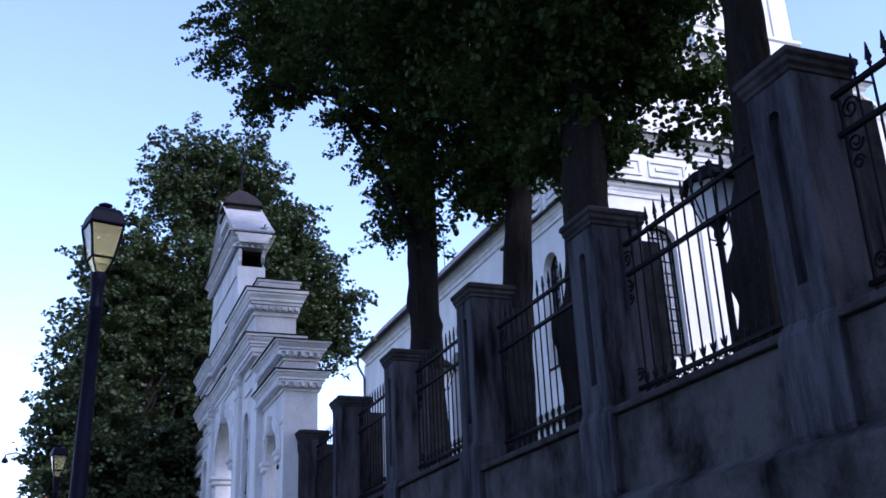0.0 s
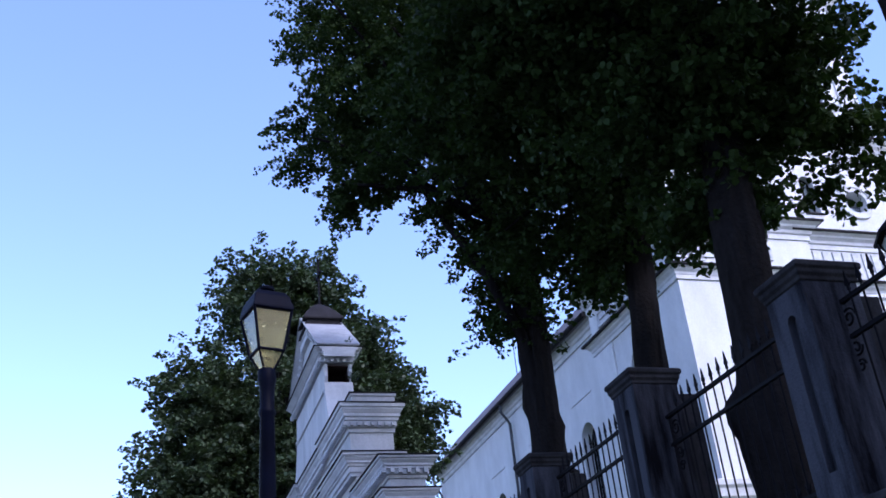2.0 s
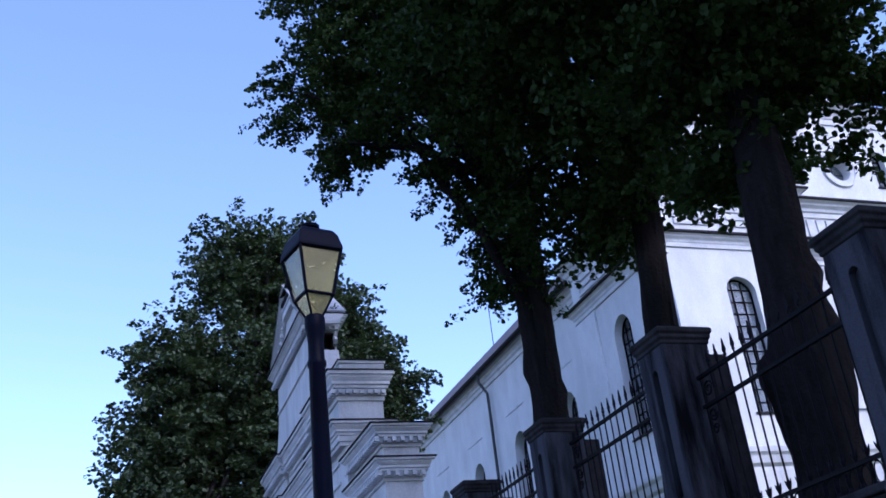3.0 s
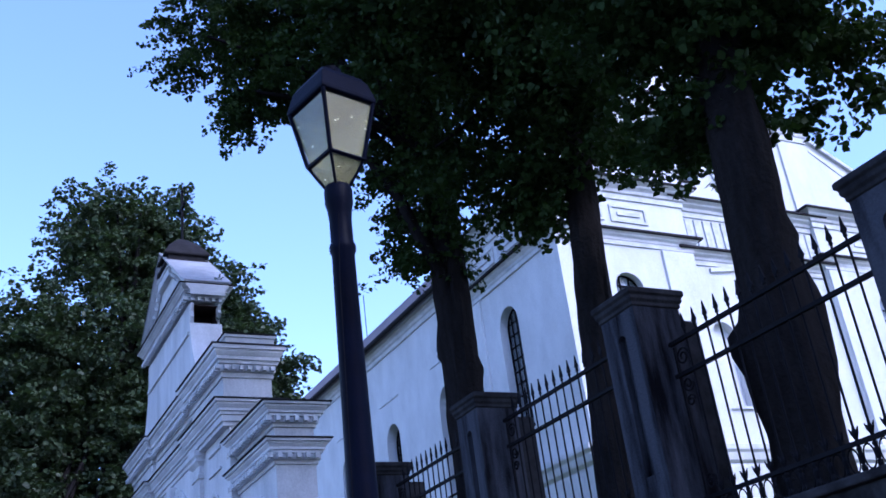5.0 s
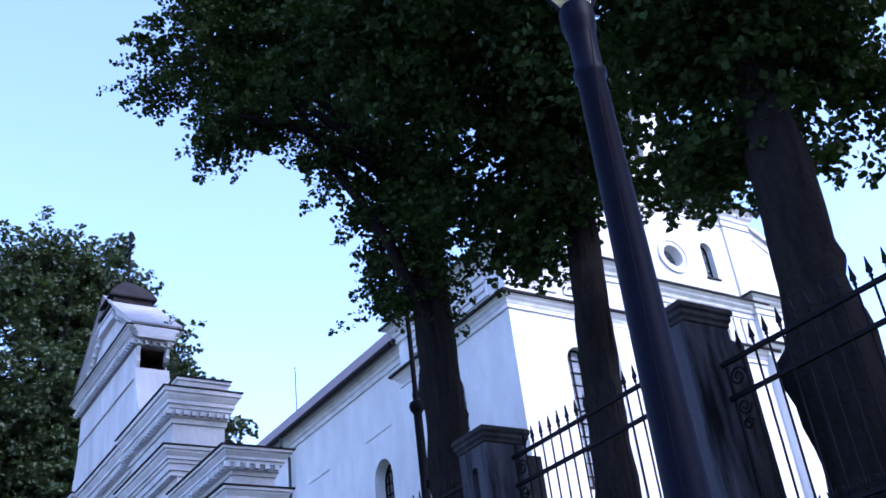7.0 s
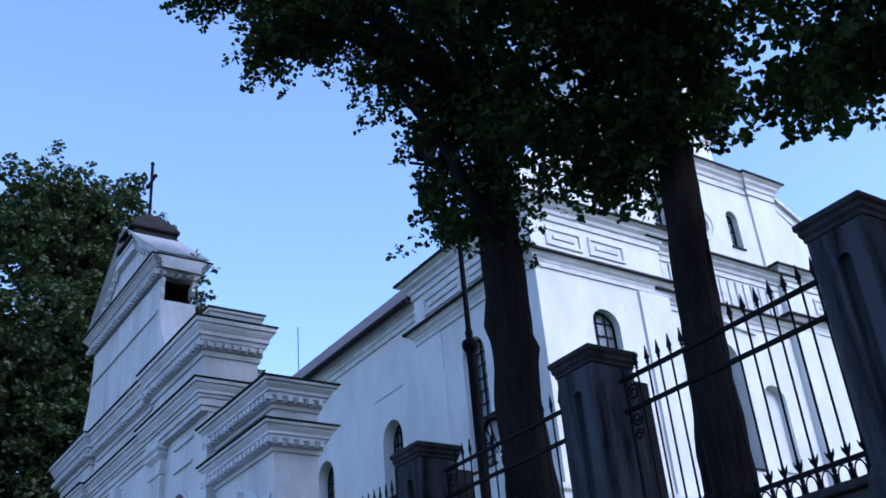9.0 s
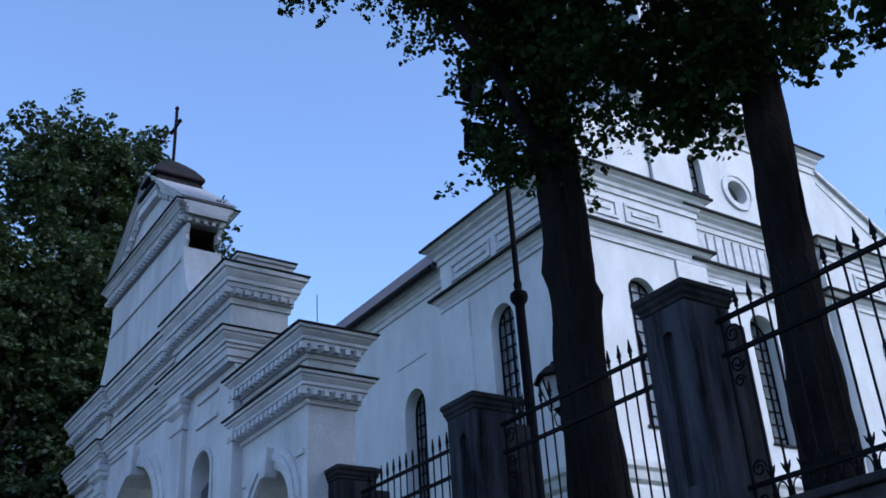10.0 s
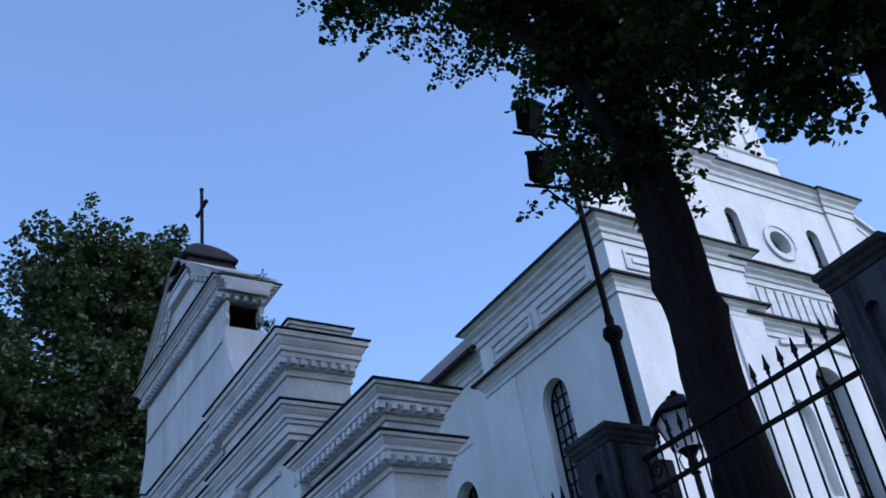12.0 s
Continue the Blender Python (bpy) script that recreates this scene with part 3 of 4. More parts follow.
lining.box(UX1 - 0.06, ya + 0.12, zv + 0.023, UX1 - 0.044, ya + 0.597, 12.70)
lining.box(UX0 + 0.104, ya - 0.02, 12.703, UX1 - 0.044, ya + near_w - 0.1, 12.726)
part("void_shade_lining", lining, RUST_SHADE, gate, "rusty dark plates standing in for the opening's shade")
for f, depth in ((-1, 1.0), (1, 0.6)):
    mid = (UX0 + UX1) / 2 + f * 0.30
    part("scroll_bracket", Shape().prism([(ya - 0.12, 12.730), (ya + 0.1, 12.730), (ya + 0.1, 12.730 - 0.50 * depth), (ya - 0.02, 12.730 - 0.47 * depth), (ya - 0.10, 12.730 - 0.31 * depth), (ya - 0.05, 12.730 - 0.18 * depth)], "x", mid - 0.035, mid + 0.035), PLASTER_TRIM, gate)
rect_up = (UX0, ya, UX1, yb)
cornice(gate, rect_up, 13.150, 0.34, 0.24)
dentils(gate, rect_up, 0.11, 12.816)
part("string_course", Shape().box(UX0 - 0.04, ya + 0.02, 12.026, UX0 + 0.02, yb - 0.02, 12.095), PLASTER_TRIM, gate)
APEX = 14.680
ped = Shape().prism([(ya - 0.1, 13.125), (yb + 0.1, 13.125), (GC, APEX + 0.02)], "x", UX0 + 0.02, UX1 - 0.02)
part("tympanum", ped, PLASTER_OLD, gate)
for f in (-1, 1):
    y_tip = GC + f * 2.28
    for lo, hi, o in ((0.10, 0.22, 0.03), (0.22, 0.29, 0.07), (0.29, 0.36, 0.12), (0.36, 0.40, 0.17)):
        rake = Shape().prism([(y_tip, 12.77 + lo), (y_tip, 12.77 + hi), (GC + f * 0.02, APEX - 0.20 + hi), (GC + f * 0.02, APEX - 0.20 + lo)], "x", UX0 - o, UX1 + o)
        part("raking_cornice", rake, PLASTER_TRIM, gate)
    part("flashing", Shape().prism([(y_tip + f * 0.03, 13.172), (y_tip + f * 0.03, 13.19), (GC + f * 0.01, APEX + 0.22), (GC + f * 0.01, APEX + 0.20)], "x", UX0 - 0.19, UX1 + 0.19), ZINC, gate, "pale grey sheet metal flashing")
    for k in range(9):
        q = (k + 1) / 10.5
        placed("dentil", DENT, pose(UX0 - 0.05, y_tip + (GC - y_tip) * q, 13.002 + (APEX - 13.193) * q, 0, 0, 0), gate)
part("cap_block", Shape().stack((UX0 + 0.03, GC - 0.40, UX1 - 0.03, GC + 0.40), [(0.13, 14.10), (0.13, 14.28), (0.16, 14.29), (0.16, 14.34)]), PLASTER_TRIM, gate, bevel=0.006)
part("cap_neck", Shape().stack((UX0 + 0.03, GC - 0.40, UX1 - 0.03, GC + 0.40), [(0.13, 14.343), (0.13, 14.44), (0.17, 14.45), (0.17, 14.53), (0.12, 14.54), (0.12, 14.64)]), FLASH, gate, "dark sheet metal band under the cap", bevel=0.006)
# hipped cap, hollow at the eaves and drawn in to the foot of the cross
cap = Shape()
rings = [(0.50, 0.56, 14.643), (0.53, 0.59, 14.655), (0.53, 0.59, 14.70), (0.48, 0.53, 14.80), (0.37, 0.41, 14.97), (0.24, 0.26, 15.13), (0.12, 0.13, 15.25), (0.05, 0.05, 15.31)]
cap_x = (UX0 + UX1) / 2
cap_verts = [(cap_x + sx * hx, GC + sy * hy, z) for hx, hy, z in rings for sx, sy in ((-1, -1), (1, -1), (1, 1), (-1, 1))]
cap_faces = [(3, 2, 1, 0), tuple(4 * (len(rings) - 1) + k for k in range(4))]
for r in range(len(rings) - 1):
    for k in range(4):
        cap_faces.append((4 * r + k, 4 * r + (k + 1) % 4, 4 * r + 4 + (k + 1) % 4, 4 * r + 4 + k))
cap.add(cap_verts, cap_faces)
part("cap_roof", cap, FLASH, gate, "dark sheet metal hipped cap", bevel=0.015)
cross = Shape()
cx = 6.70
cross.box(cx - 0.025, GC - 0.03, 15.24, cx + 0.025, GC + 0.03, 16.660)
cross.box(cx - 0.02, GC - 0.25, 16.159, cx + 0.02, GC + 0.25, 16.225)
for a, b in ((GC - 0.25, 16.192), (GC + 0.25, 16.192), (GC, 16.660)):
    cross.lathe(cx, a, [(0.02, b - 0.05), (0.05, b), (0.02, b + 0.05)], 8)
part("cross", cross, IRON, gate, "thin black iron cross")

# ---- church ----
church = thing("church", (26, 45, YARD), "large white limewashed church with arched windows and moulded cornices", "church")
CX, FY, SX = 26.0, 32.75, 18.6


def church_window(axis, w, c, half, sill, spring, inward, depth=0.30):
    """Arched window set back in its opening, with pane and glazing bars."""
    win = new("window")
    win.parent = church
    win.matrix_parent_inverse = church.matrix_basis.inverted()

    def at(u0, z0, u1, z1, d0, d1, s):
        a, b = w + inward * d0, w + inward * d1
        a, b = min(a, b), max(a, b)
        return s.box(a, u0, z0, b, u1, z1) if axis == "x" else s.box(u0, a, z0, u1, b, z1)
    n = 12
    arc = [(c - half * math.cos(math.pi * k / n), spring + half * math.sin(math.pi * k / n)) for k in range(n + 1)]
    pane = Shape().prism([(c - half, sill), (c + half, sill)] + arc[::-1], axis, w + inward * depth, w + inward * (depth + 0.01))
    pn = part("pane", pane, WINDOWGLASS, win)
    pn.visible_shadow = False
    cols = max(2, round(2 * half / 0.28))
    for k in range(1, cols):
        u = c - half + 2 * half * k / cols
        top = spring + math.sqrt(max(0, half * half - (u - c) ** 2))
        part("glazing_bar", at(u - 0.018, sill, u + 0.018, top - 0.01, depth - 0.04, depth - 0.005, Shape()), IRON, win)
    z = sill + 0.36
    while z < spring + half * 0.8:
        reach = half if z < spring else math.sqrt(max(0.0, half * half - (z - spring) ** 2))
        part("glazing_bar", at(c - reach + 0.01, z - 0.018, c + reach - 0.01, z + 0.018, depth - 0.038, depth - 0.003, Shape()), IRON, win)
        z += 0.38
    fr = archivolt(Shape(), axis, w + inward * (depth - 0.05), w + inward * depth, c, spring, half - 0.05, half - 0.004, 12, legs=spring - sill)
    part("window_frame", fr, DARKMETAL, win)
    sl = at(c - half - 0.06, sill - 0.06, c + half + 0.06, sill + 0.004, -0.06, depth, Shape())
    part("sill", sl, FLASH, win)
    return win


# west-corner block: street side and front
side = Shape()
arch_wall(side, "x", SX, SX + 0.6, FY + 0.6, 39.6, YARD - 0.5, 19.95, [(36.35, 0.62, 13.2, 16.40, None)])
part("side_wall", side, PLASTER, church)
church_window("x", SX, 36.35, 0.62, 13.2, 16.40, 1)
front = Shape()
arch_wall(front, "y", FY, FY + 0.6, SX, 23.3, YARD - 0.5, 19.95, [(20.78, 0.47, 12.85, 16.50, None)])
part("front_wall", front, PLASTER, church)
church_window("y", FY, 20.78, 0.47, 12.85, 16.50, 1)
front = Shape()
arch_wall(front, "y", FY, FY + 0.6, 28.7, 33.4, YARD - 0.5, 19.95, [(31.2, 0.55, 12.85, 16.60, None)])
part("front_wall", front, PLASTER, church)
church_window("y", FY, 31.2, 0.55, 12.85, 16.60, 1)
middle = Shape()
arch_wall(middle, "y", FY + 0.22, FY + 0.95, 23.3, 28.7, YARD - 0.5, 19.75, [(23.95, 0.42, 13.08, 15.30, 0.3), (25.47, 0.55, 13.0, 16.35, None), (27.22, 0.45, 13.08, 15.30, 0.3)])
part("front_wall", middle, PLASTER, church)
church_window("y", FY + 0.22, 25.47, 0.55, 13.0, 16.35, 1, 0.52)
part("east_wall", Shape().box(32.8, FY + 0.6, YARD - 0.5, 33.4, 63, 19.9), PLASTER, church)
for u in (23.95, 27.22):
    part("niche_sill", Shape().box(u - 0.55, FY + 0.12, 12.98, u + 0.55, FY + 0.25, 13.06), PLASTER_TRIM, church)
part("label_mould", Shape().prism([(23.98, 17.35), (24.78, 17.45), (25.48, 17.60), (26.18, 17.45), (26.98, 17.35), (26.98, 17.48), (26.18, 17.60), (25.48, 17.76), (24.78, 17.60), (23.98, 17.48)], "y", FY + 0.12, FY + 0.24), PLASTER_TRIM, church)
for x0, x1 in ((22.15, 23.28), (28.72, 29.85)):
    part("pilaster", Shape().box(x0, FY - 0.1, YARD - 0.4, x1, FY + 0.1, 17.8), PLASTER, church, bevel=0.01)
part("corner_pilaster", Shape().box(SX - 0.06, 38.0, YARD - 0.4, SX + 0.1, 39.55, 17.8), PLASTER, church, bevel=0.01)


def big_cornice(rect, top, height, reach):
    h, r = height, reach
    lv = [(0.0, top - h), (0.06, top - h), (0.06, top - 0.72 * h), (0.30 * r, top - 0.66 * h), (0.36 * r, top - 0.5 * h), (0.62 * r, top - 0.36 * h), (0.66 * r, top - 0.26 * h), (0.92 * r, top - 0.14 * h), (r, top - 0.12 * h), (r, top - 0.02)]
    part("cornice", Shape().stack(rect, lv), PLASTER_TRIM, church, bevel=0.008)
    part("flashing", Shape().stack(rect, [(r + 0.03, top - 0.075), (r + 0.045, top - 0.07), (r + 0.05, top), (0.1, top + 0.05)]), FLASH, church, "dark sheet metal flashing")


left_rect, right_rect, mid_rect = (SX, FY, 23.3, 39.6), (28.7, FY, 33.4, 39.6), (23.2, FY + 0.22, 28.8, 40)
for rect in (left_rect, right_rect):
    big_cornice(rect, 18.30, 0.46, 0.28)
    big_cornice(rect, 20.02, 0.62, 0.42)
big_cornice(mid_rect, 18.06, 0.50, 0.34)
big_cornice(mid_rect, 19.80, 0.58, 0.40)
# fret panels on the frieze
def fret(axis, w, u0, u1, z0, z1):
    t = 0.09
    s = Shape()
    for a, b, c, d in ((u0, u1, z1 - t, z1), (u0, u1, z0, z0 + t), (u0, u0 + t, z0 + t, z1 - t), (u1 - t, u1, z0 + t, z1 - t), (u0 + 0.25, u1 - 0.25, (z0 + z1) / 2 - 0.06, (z0 + z1) / 2 + 0.06)):
        s.box(w - 0.06, a, c, w + 0.02, b, d) if axis == "x" else s.box(a, w - 0.06, c, b, w + 0.02, d)
    part("fret_panel", s, PLASTER_TRIM, church, bevel=0.008)


for u0, u1 in ((19.1, 20.35), (20.6, 21.9)):
    fret("y", FY, u0, u1, 18.62, 19.2)
    fret("y", FY, 2 * CX - u1, 2 * CX - u0, 18.62, 19.2)
for u0, u1 in ((33.6, 36.3), (36.6, 38.9)):
    fret("x", SX, u0, u1, 18.62, 19.2)
rib = Shape().box(-0.09, -0.05, 0, 0.09, 0.05, 0.95).mesh("frieze_rib", PLASTER_TRIM)
for k in range(15):
    placed("frieze_rib", rib, pose(23.55 + k * 0.35, FY + 0.20, 18.20), church)
# gable storey, wings, tower
UY = 33.15
gable = Shape()
OX = CX - 0.18
arch_wall(gable, "y", UY, UY + 0.6, CX - 3.75, OX - 1.0, 19.7, 23.7, [(CX - 1.85, 0.26, 20.70, 21.85, None)])
arch_wall(gable, "y", UY, UY + 0.6, OX + 1.0, CX + 3.75, 19.7, 23.7, [(CX + 1.5, 0.26, 20.70, 21.85, None)])
holed_panel(gable, "y", UY, UY + 0.6, OX - 1.0, OX + 1.0, 19.7, 23.7, OX, 21.22, 0.40, 0.42)
part("gable_wall", gable, PLASTER, church)
for u in (CX - 1.85, CX + 1.5):
    church_window("y", UY, u, 0.26, 20.70, 21.85, 1)
gr = (CX - 3.75, UY, CX + 3.75, 37)
part("gable_side_wall", Shape().box(CX - 3.75, UY + 0.6, 19.7, CX - 3.2, 37, 23.7).box(CX + 3.2, UY + 0.6, 19.7, CX + 3.75, 37, 23.7), PLASTER, church)
big_cornice(gr, 23.72, 0.72, 0.38)
for f in (-1, 1):
    part("pilaster", Shape().box(CX + f * 3.15 - 0.6, UY - 0.1, 19.9, CX + f * 3.15 + 0.6, UY + 0.05, 23.05), PLASTER, church, bevel=0.01)
    big_cornice((CX + f * 3.15 - 0.62, UY - 0.1, CX + f * 3.15 + 0.62, UY + 0.3), 23.735, 0.735, 0.38)
    xs = sorted((CX + f * 3.75, CX + f * 7.2))
    hi, lo = 23.35, 21.45
    za, zb = (hi, lo) if f > 0 else (lo, hi)
    part("wing_wall", Shape().prism([(xs[0], 19.8), (xs[1], 19.8), (xs[1], zb), (xs[0], za)], "y", UY + 0.05, UY + 0.55), PLASTER, church)
    part("wing_coping", Shape().prism([(xs[0], za), (xs[1], zb), (xs[1], zb + 0.16), (xs[0], za + 0.16)], "y", UY - 0.1, UY + 0.7), PLASTER_TRIM, church, bevel=0.01)
    part("wing_panel_lip", Shape().prism([(xs[0] + 0.3, za - 0.55 * 1), (xs[1] - 0.3, zb - 0.45), (xs[1] - 0.3, zb - 0.38), (xs[0] + 0.3, za - 0.48)], "y", UY + 0.01, UY + 0.07), PLASTER_TRIM, church)
n = 28
part("oculus_ring", annulus(Shape(), "y", UY - 0.05, UY + 0.02, OX, 21.22, 0.405, 0.56), PLASTER_TRIM, church)
part("oculus_ring", annulus(Shape(), "y", UY - 0.09, UY + 0.02, OX, 21.22, 0.563, 0.64), PLASTER_TRIM, church)
part("oculus_pane", Shape().prism([(OX + 0.395 * math.cos(2 * math.pi * k / n), 21.22 + 0.395 * math.sin(2 * math.pi * k / n)) for k in range(n)], "y", UY + 0.36, UY + 0.37), WINDOWGLASS, church, "dark round window pane")
ocb = Shape().box(OX - 0.015, UY + 0.33, 20.85, OX + 0.015, UY + 0.355, 21.6).box(OX - 0.35, UY + 0.332, 21.205, OX + 0.37, UY + 0.357, 21.235)
part("glazing_bar", ocb, PIPE, church)
# tower
TY, TX = 34.1, CX + 0.15
part("tower_base", Shape().stack((TX - 2.25, TY, TX + 2.25, TY + 4.5), [(0.12, 23.5), (0.12, 24.1), (0.0, 24.2), (0.0, 25.65), (0.08, 25.72), (0.08, 25.85)]), PLASTER, church, bevel=0.02)
tower = Shape()
arch_wall(tower, "y", TY + 0.15, TY + 0.75, TX - 2.1, TX + 2.1, 25.85, 31.0, [(TX + 0.1, 0.5, 26.1, 29.0, None)])
tower.box(TX - 2.1, TY + 0.75, 25.85, TX - 1.6, TY + 4.3, 31.0).box(TX + 1.6, TY + 0.75, 25.85, TX + 2.1, TY + 4.3, 31.0)
part("tower_wall", tower, PLASTER, church)
church_window("y", TY + 0.15, TX + 0.1, 0.5, 26.1, 29.0, 1)
for f in (-1, 1):
    part("pilaster", Shape().box(TX + f * 1.6 - 0.35, TY + 0.05, 25.86, TX + f * 1.6 + 0.35, TY + 0.2, 30.4), PLASTER, church, bevel=0.01)
big_cornice((TX - 2.1, TY + 0.15, TX + 2.1, TY + 4.3), 31.2, 0.8, 0.4)
part("tower_roof", Shape().stack((TX - 2.1, TY + 0.15, TX + 2.1, TY + 4.3), [(0.4, 31.25), (0.2, 31.6), (-0.3, 32.4), (-0.9, 33.0), (-1.5, 33.6), (-1.9, 34.6)]), ROOF, church)
# plinth with moulded top
part("plinth", Shape().stack((SX, FY, 33.4, 39.5), [(0.26, YARD - 0.4), (0.26, 11.20), (0.22, 11.30), (0.34, 11.38), (0.38, 11.58), (0.46, 11.66), (0.46, 11.80), (0.05, 11.92), (-0.1, 11.93)]), PLASTER_OLD, church, bevel=0.01)
# nave
NX = 19.1
nave = Shape()
arch_wall(nave, "x", NX, NX + 0.6, 39.6, 62.6, YARD - 0.5, 19.3, [(c, 0.70, 12.7, 15.70, None) for c in (42.6, 47.9, 53.3, 58.6)])
part("nave_wall", nave, PLASTER, church)
for c in (42.6, 47.9, 53.3, 58.6):
    church_window("x", NX, c, 0.70, 12.7, 15.70, 1, 0.42)
    part("string_lip", Shape().box(NX - 0.03, c - 0.9, 17.3, NX + 0.02, c + 1.1, 17.36), PLASTER_TRIM, church)
big_cornice((NX, 40.1, 33.3, 62.6), 19.75, 0.62, 0.36)
part("apse_wall", Shape().box(NX, 62.6, YARD - 0.5, 33.4, 63.2, 19.3), PLASTER, church)
part("nave_roof", Shape().prism([(NX - 0.48, 19.76), (NX + 0.95, 21.5), (CX, 24.2), (32.5, 21.5), (33.8, 19.76), (33.8, 19.62), (NX - 0.48, 19.62)], "y", 40.15, 62.9), ROOF, church, "brown sheet metal roof")
part("block_roof", Shape().prism([(SX - 0.2, 20.06), (CX, 23.6), (33.6, 20.06)], "y", 34.0, 40.1), ROOF, church, "brown sheet metal roof")
for yy in (50.6,):
    part("downpipe", Shape().tube([(NX - 0.45, yy, 19.60), (NX - 0.45, yy, 19.25), (NX - 0.14, yy - 0.05, 18.75), (NX - 0.14, yy - 0.05, YARD)], 0.065, 8), PIPE, church, "grey zinc downpipe", smooth=True)
part("downpipe", Shape().tube([(NX - 0.45, 62.7, 19.60), (NX - 0.45, 62.7, 19.15), (NX - 0.14, 62.6, 18.5), (NX - 0.14, 62.6, YARD)], 0.065, 8), PIPE, church, smooth=True)
part("gutter", Shape().tube([(NX - 0.47, 40.2, 19.66), (NX - 0.47, 62.9, 19.66)], 0.10, 10), FLASH, church, "dark sheet metal gutter")
part("mast", Shape().tube([(NX + 2.0, 55, 20.5), (NX + 2.0, 55, 24.6)], 0.02, 5), IRON, church, "thin lightning rod")
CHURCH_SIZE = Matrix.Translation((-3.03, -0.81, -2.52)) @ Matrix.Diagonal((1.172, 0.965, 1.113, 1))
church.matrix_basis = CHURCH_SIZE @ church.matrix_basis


# ---- trees ----
def leaf_cloud(name, blobs, count, size, seed, mat, spray=0.85, per=58, power=0.66, level=0.0):
    """Many small folded leaves set in drooping sprays that point outwards through the blobs of a crown."""
    rng = np.random.default_rng(seed)
    B = np.array([b[:6] for b in blobs], float)
    vol = (B[:, 3] * B[:, 4] * B[:, 5]) ** power
    m = max(1, count // per)
    pick = rng.choice(len(blobs), m, p=vol / vol.sum())
    d = rng.normal(size=(m, 3))
    d /= np.linalg.norm(d, axis=1)[:, None]
    rad = rng.uniform(0.0, 1.0, m) ** 0.40
    wob = np.array([noise.noise(Vector((x * 2.1 + seed, y * 2.1 + k * 3.7, z * 2.1))) for (x, y, z), k in zip(d, pick)]) * 0.42
    centre = B[pick, :3] + d * B[pick, 3:] * (rad * (0.90 + wob))[:, None]
    # every spray has its own axis, outward and a little down
    ax_s = d * np.array([1, 1, 0.35]) + rng.normal(size=(m, 3)) * 0.35 + np.array([0, 0, -0.12])
    ax_s /= np.linalg.norm(ax_s, axis=1)[:, None]
    sd_s = np.cross(ax_s, np.array([0, 0, 1.0]) + rng.normal(size=(m, 3)) * 0.25)
    sd_s /= np.linalg.norm(sd_s, axis=1)[:, None]
    up_s = np.cross(sd_s, ax_s)
    length = spray * rng.uniform(0.55, 1.25, m)
    idx = np.repeat(np.arange(m), per)
    n = len(idx)
    q = rng.uniform(0, 1, n)
    width = (0.26 * np.sin(math.pi * (0.12 + 0.85 * q)) + 0.02)[:, None] * length[idx][:, None]
    a = rng.uniform(0, 2 * math.pi, n)[:, None]
    r = np.sqrt(rng.uniform(0, 1, n))[:, None]
    p = centre[idx] + ax_s[idx] * ((q - 0.45) * length[idx])[:, None] + sd_s[idx] * width * r * np.cos(a) + up_s[idx] * width * 0.55 * r * np.sin(a)
    p[:, 2] -= (q ** 2 * 0.12 * length[idx])
    ax = rng.normal(size=(n, 3))
    ax[:, 2] = ax[:, 2] * 0.5 - 0.35
    ax /= np.linalg.norm(ax, axis=1)[:, None]
    tmp = rng.normal(size=(n, 3)) * (1 - level) + np.array([0, 0, 1.6 * level])
    sd = np.cross(ax, tmp)
    sd /= np.linalg.norm(sd, axis=1)[:, None]
    nm = np.cross(ax, sd)
    L = size * rng.uniform(0.65, 1.3, n)[:, None]
    W = L * 0.42
    v = np.empty((n, 6, 3))
    v[:, 0] = p
    v[:, 1] = p + ax * L * 0.35 + sd * W + nm * L * 0.10
    v[:, 2] = p + ax * L * 0.72 + sd * W * 0.75 + nm * L * 0.08
    v[:, 3] = p + ax * L
    v[:, 4] = p + ax * L * 0.72 - sd * W * 0.75 + nm * L * 0.08
    v[:, 5] = p + ax * L * 0.35 - sd * W + nm * L * 0.10
    me = bpy.data.meshes.new(name)
    me.vertices.add(n * 6)
    me.vertices.foreach_set("co", v.reshape(-1))
    base = (np.arange(n) * 6)[:, None]
    quads = np.concatenate([base + np.array([0, 1, 2, 3]), base + np.array([0, 3, 4, 5])], 1).reshape(-1)
    me.loops.add(n * 8)
    me.loops.foreach_set("vertex_index", quads.astype(np.int32))
    me.polygons.add(n * 2)
    me.polygons.foreach_set("loop_start", (np.arange(n * 2) * 4).astype(np.int32))
    me.update(calc_edges=True)
    me.materials.append(mat)
    return me


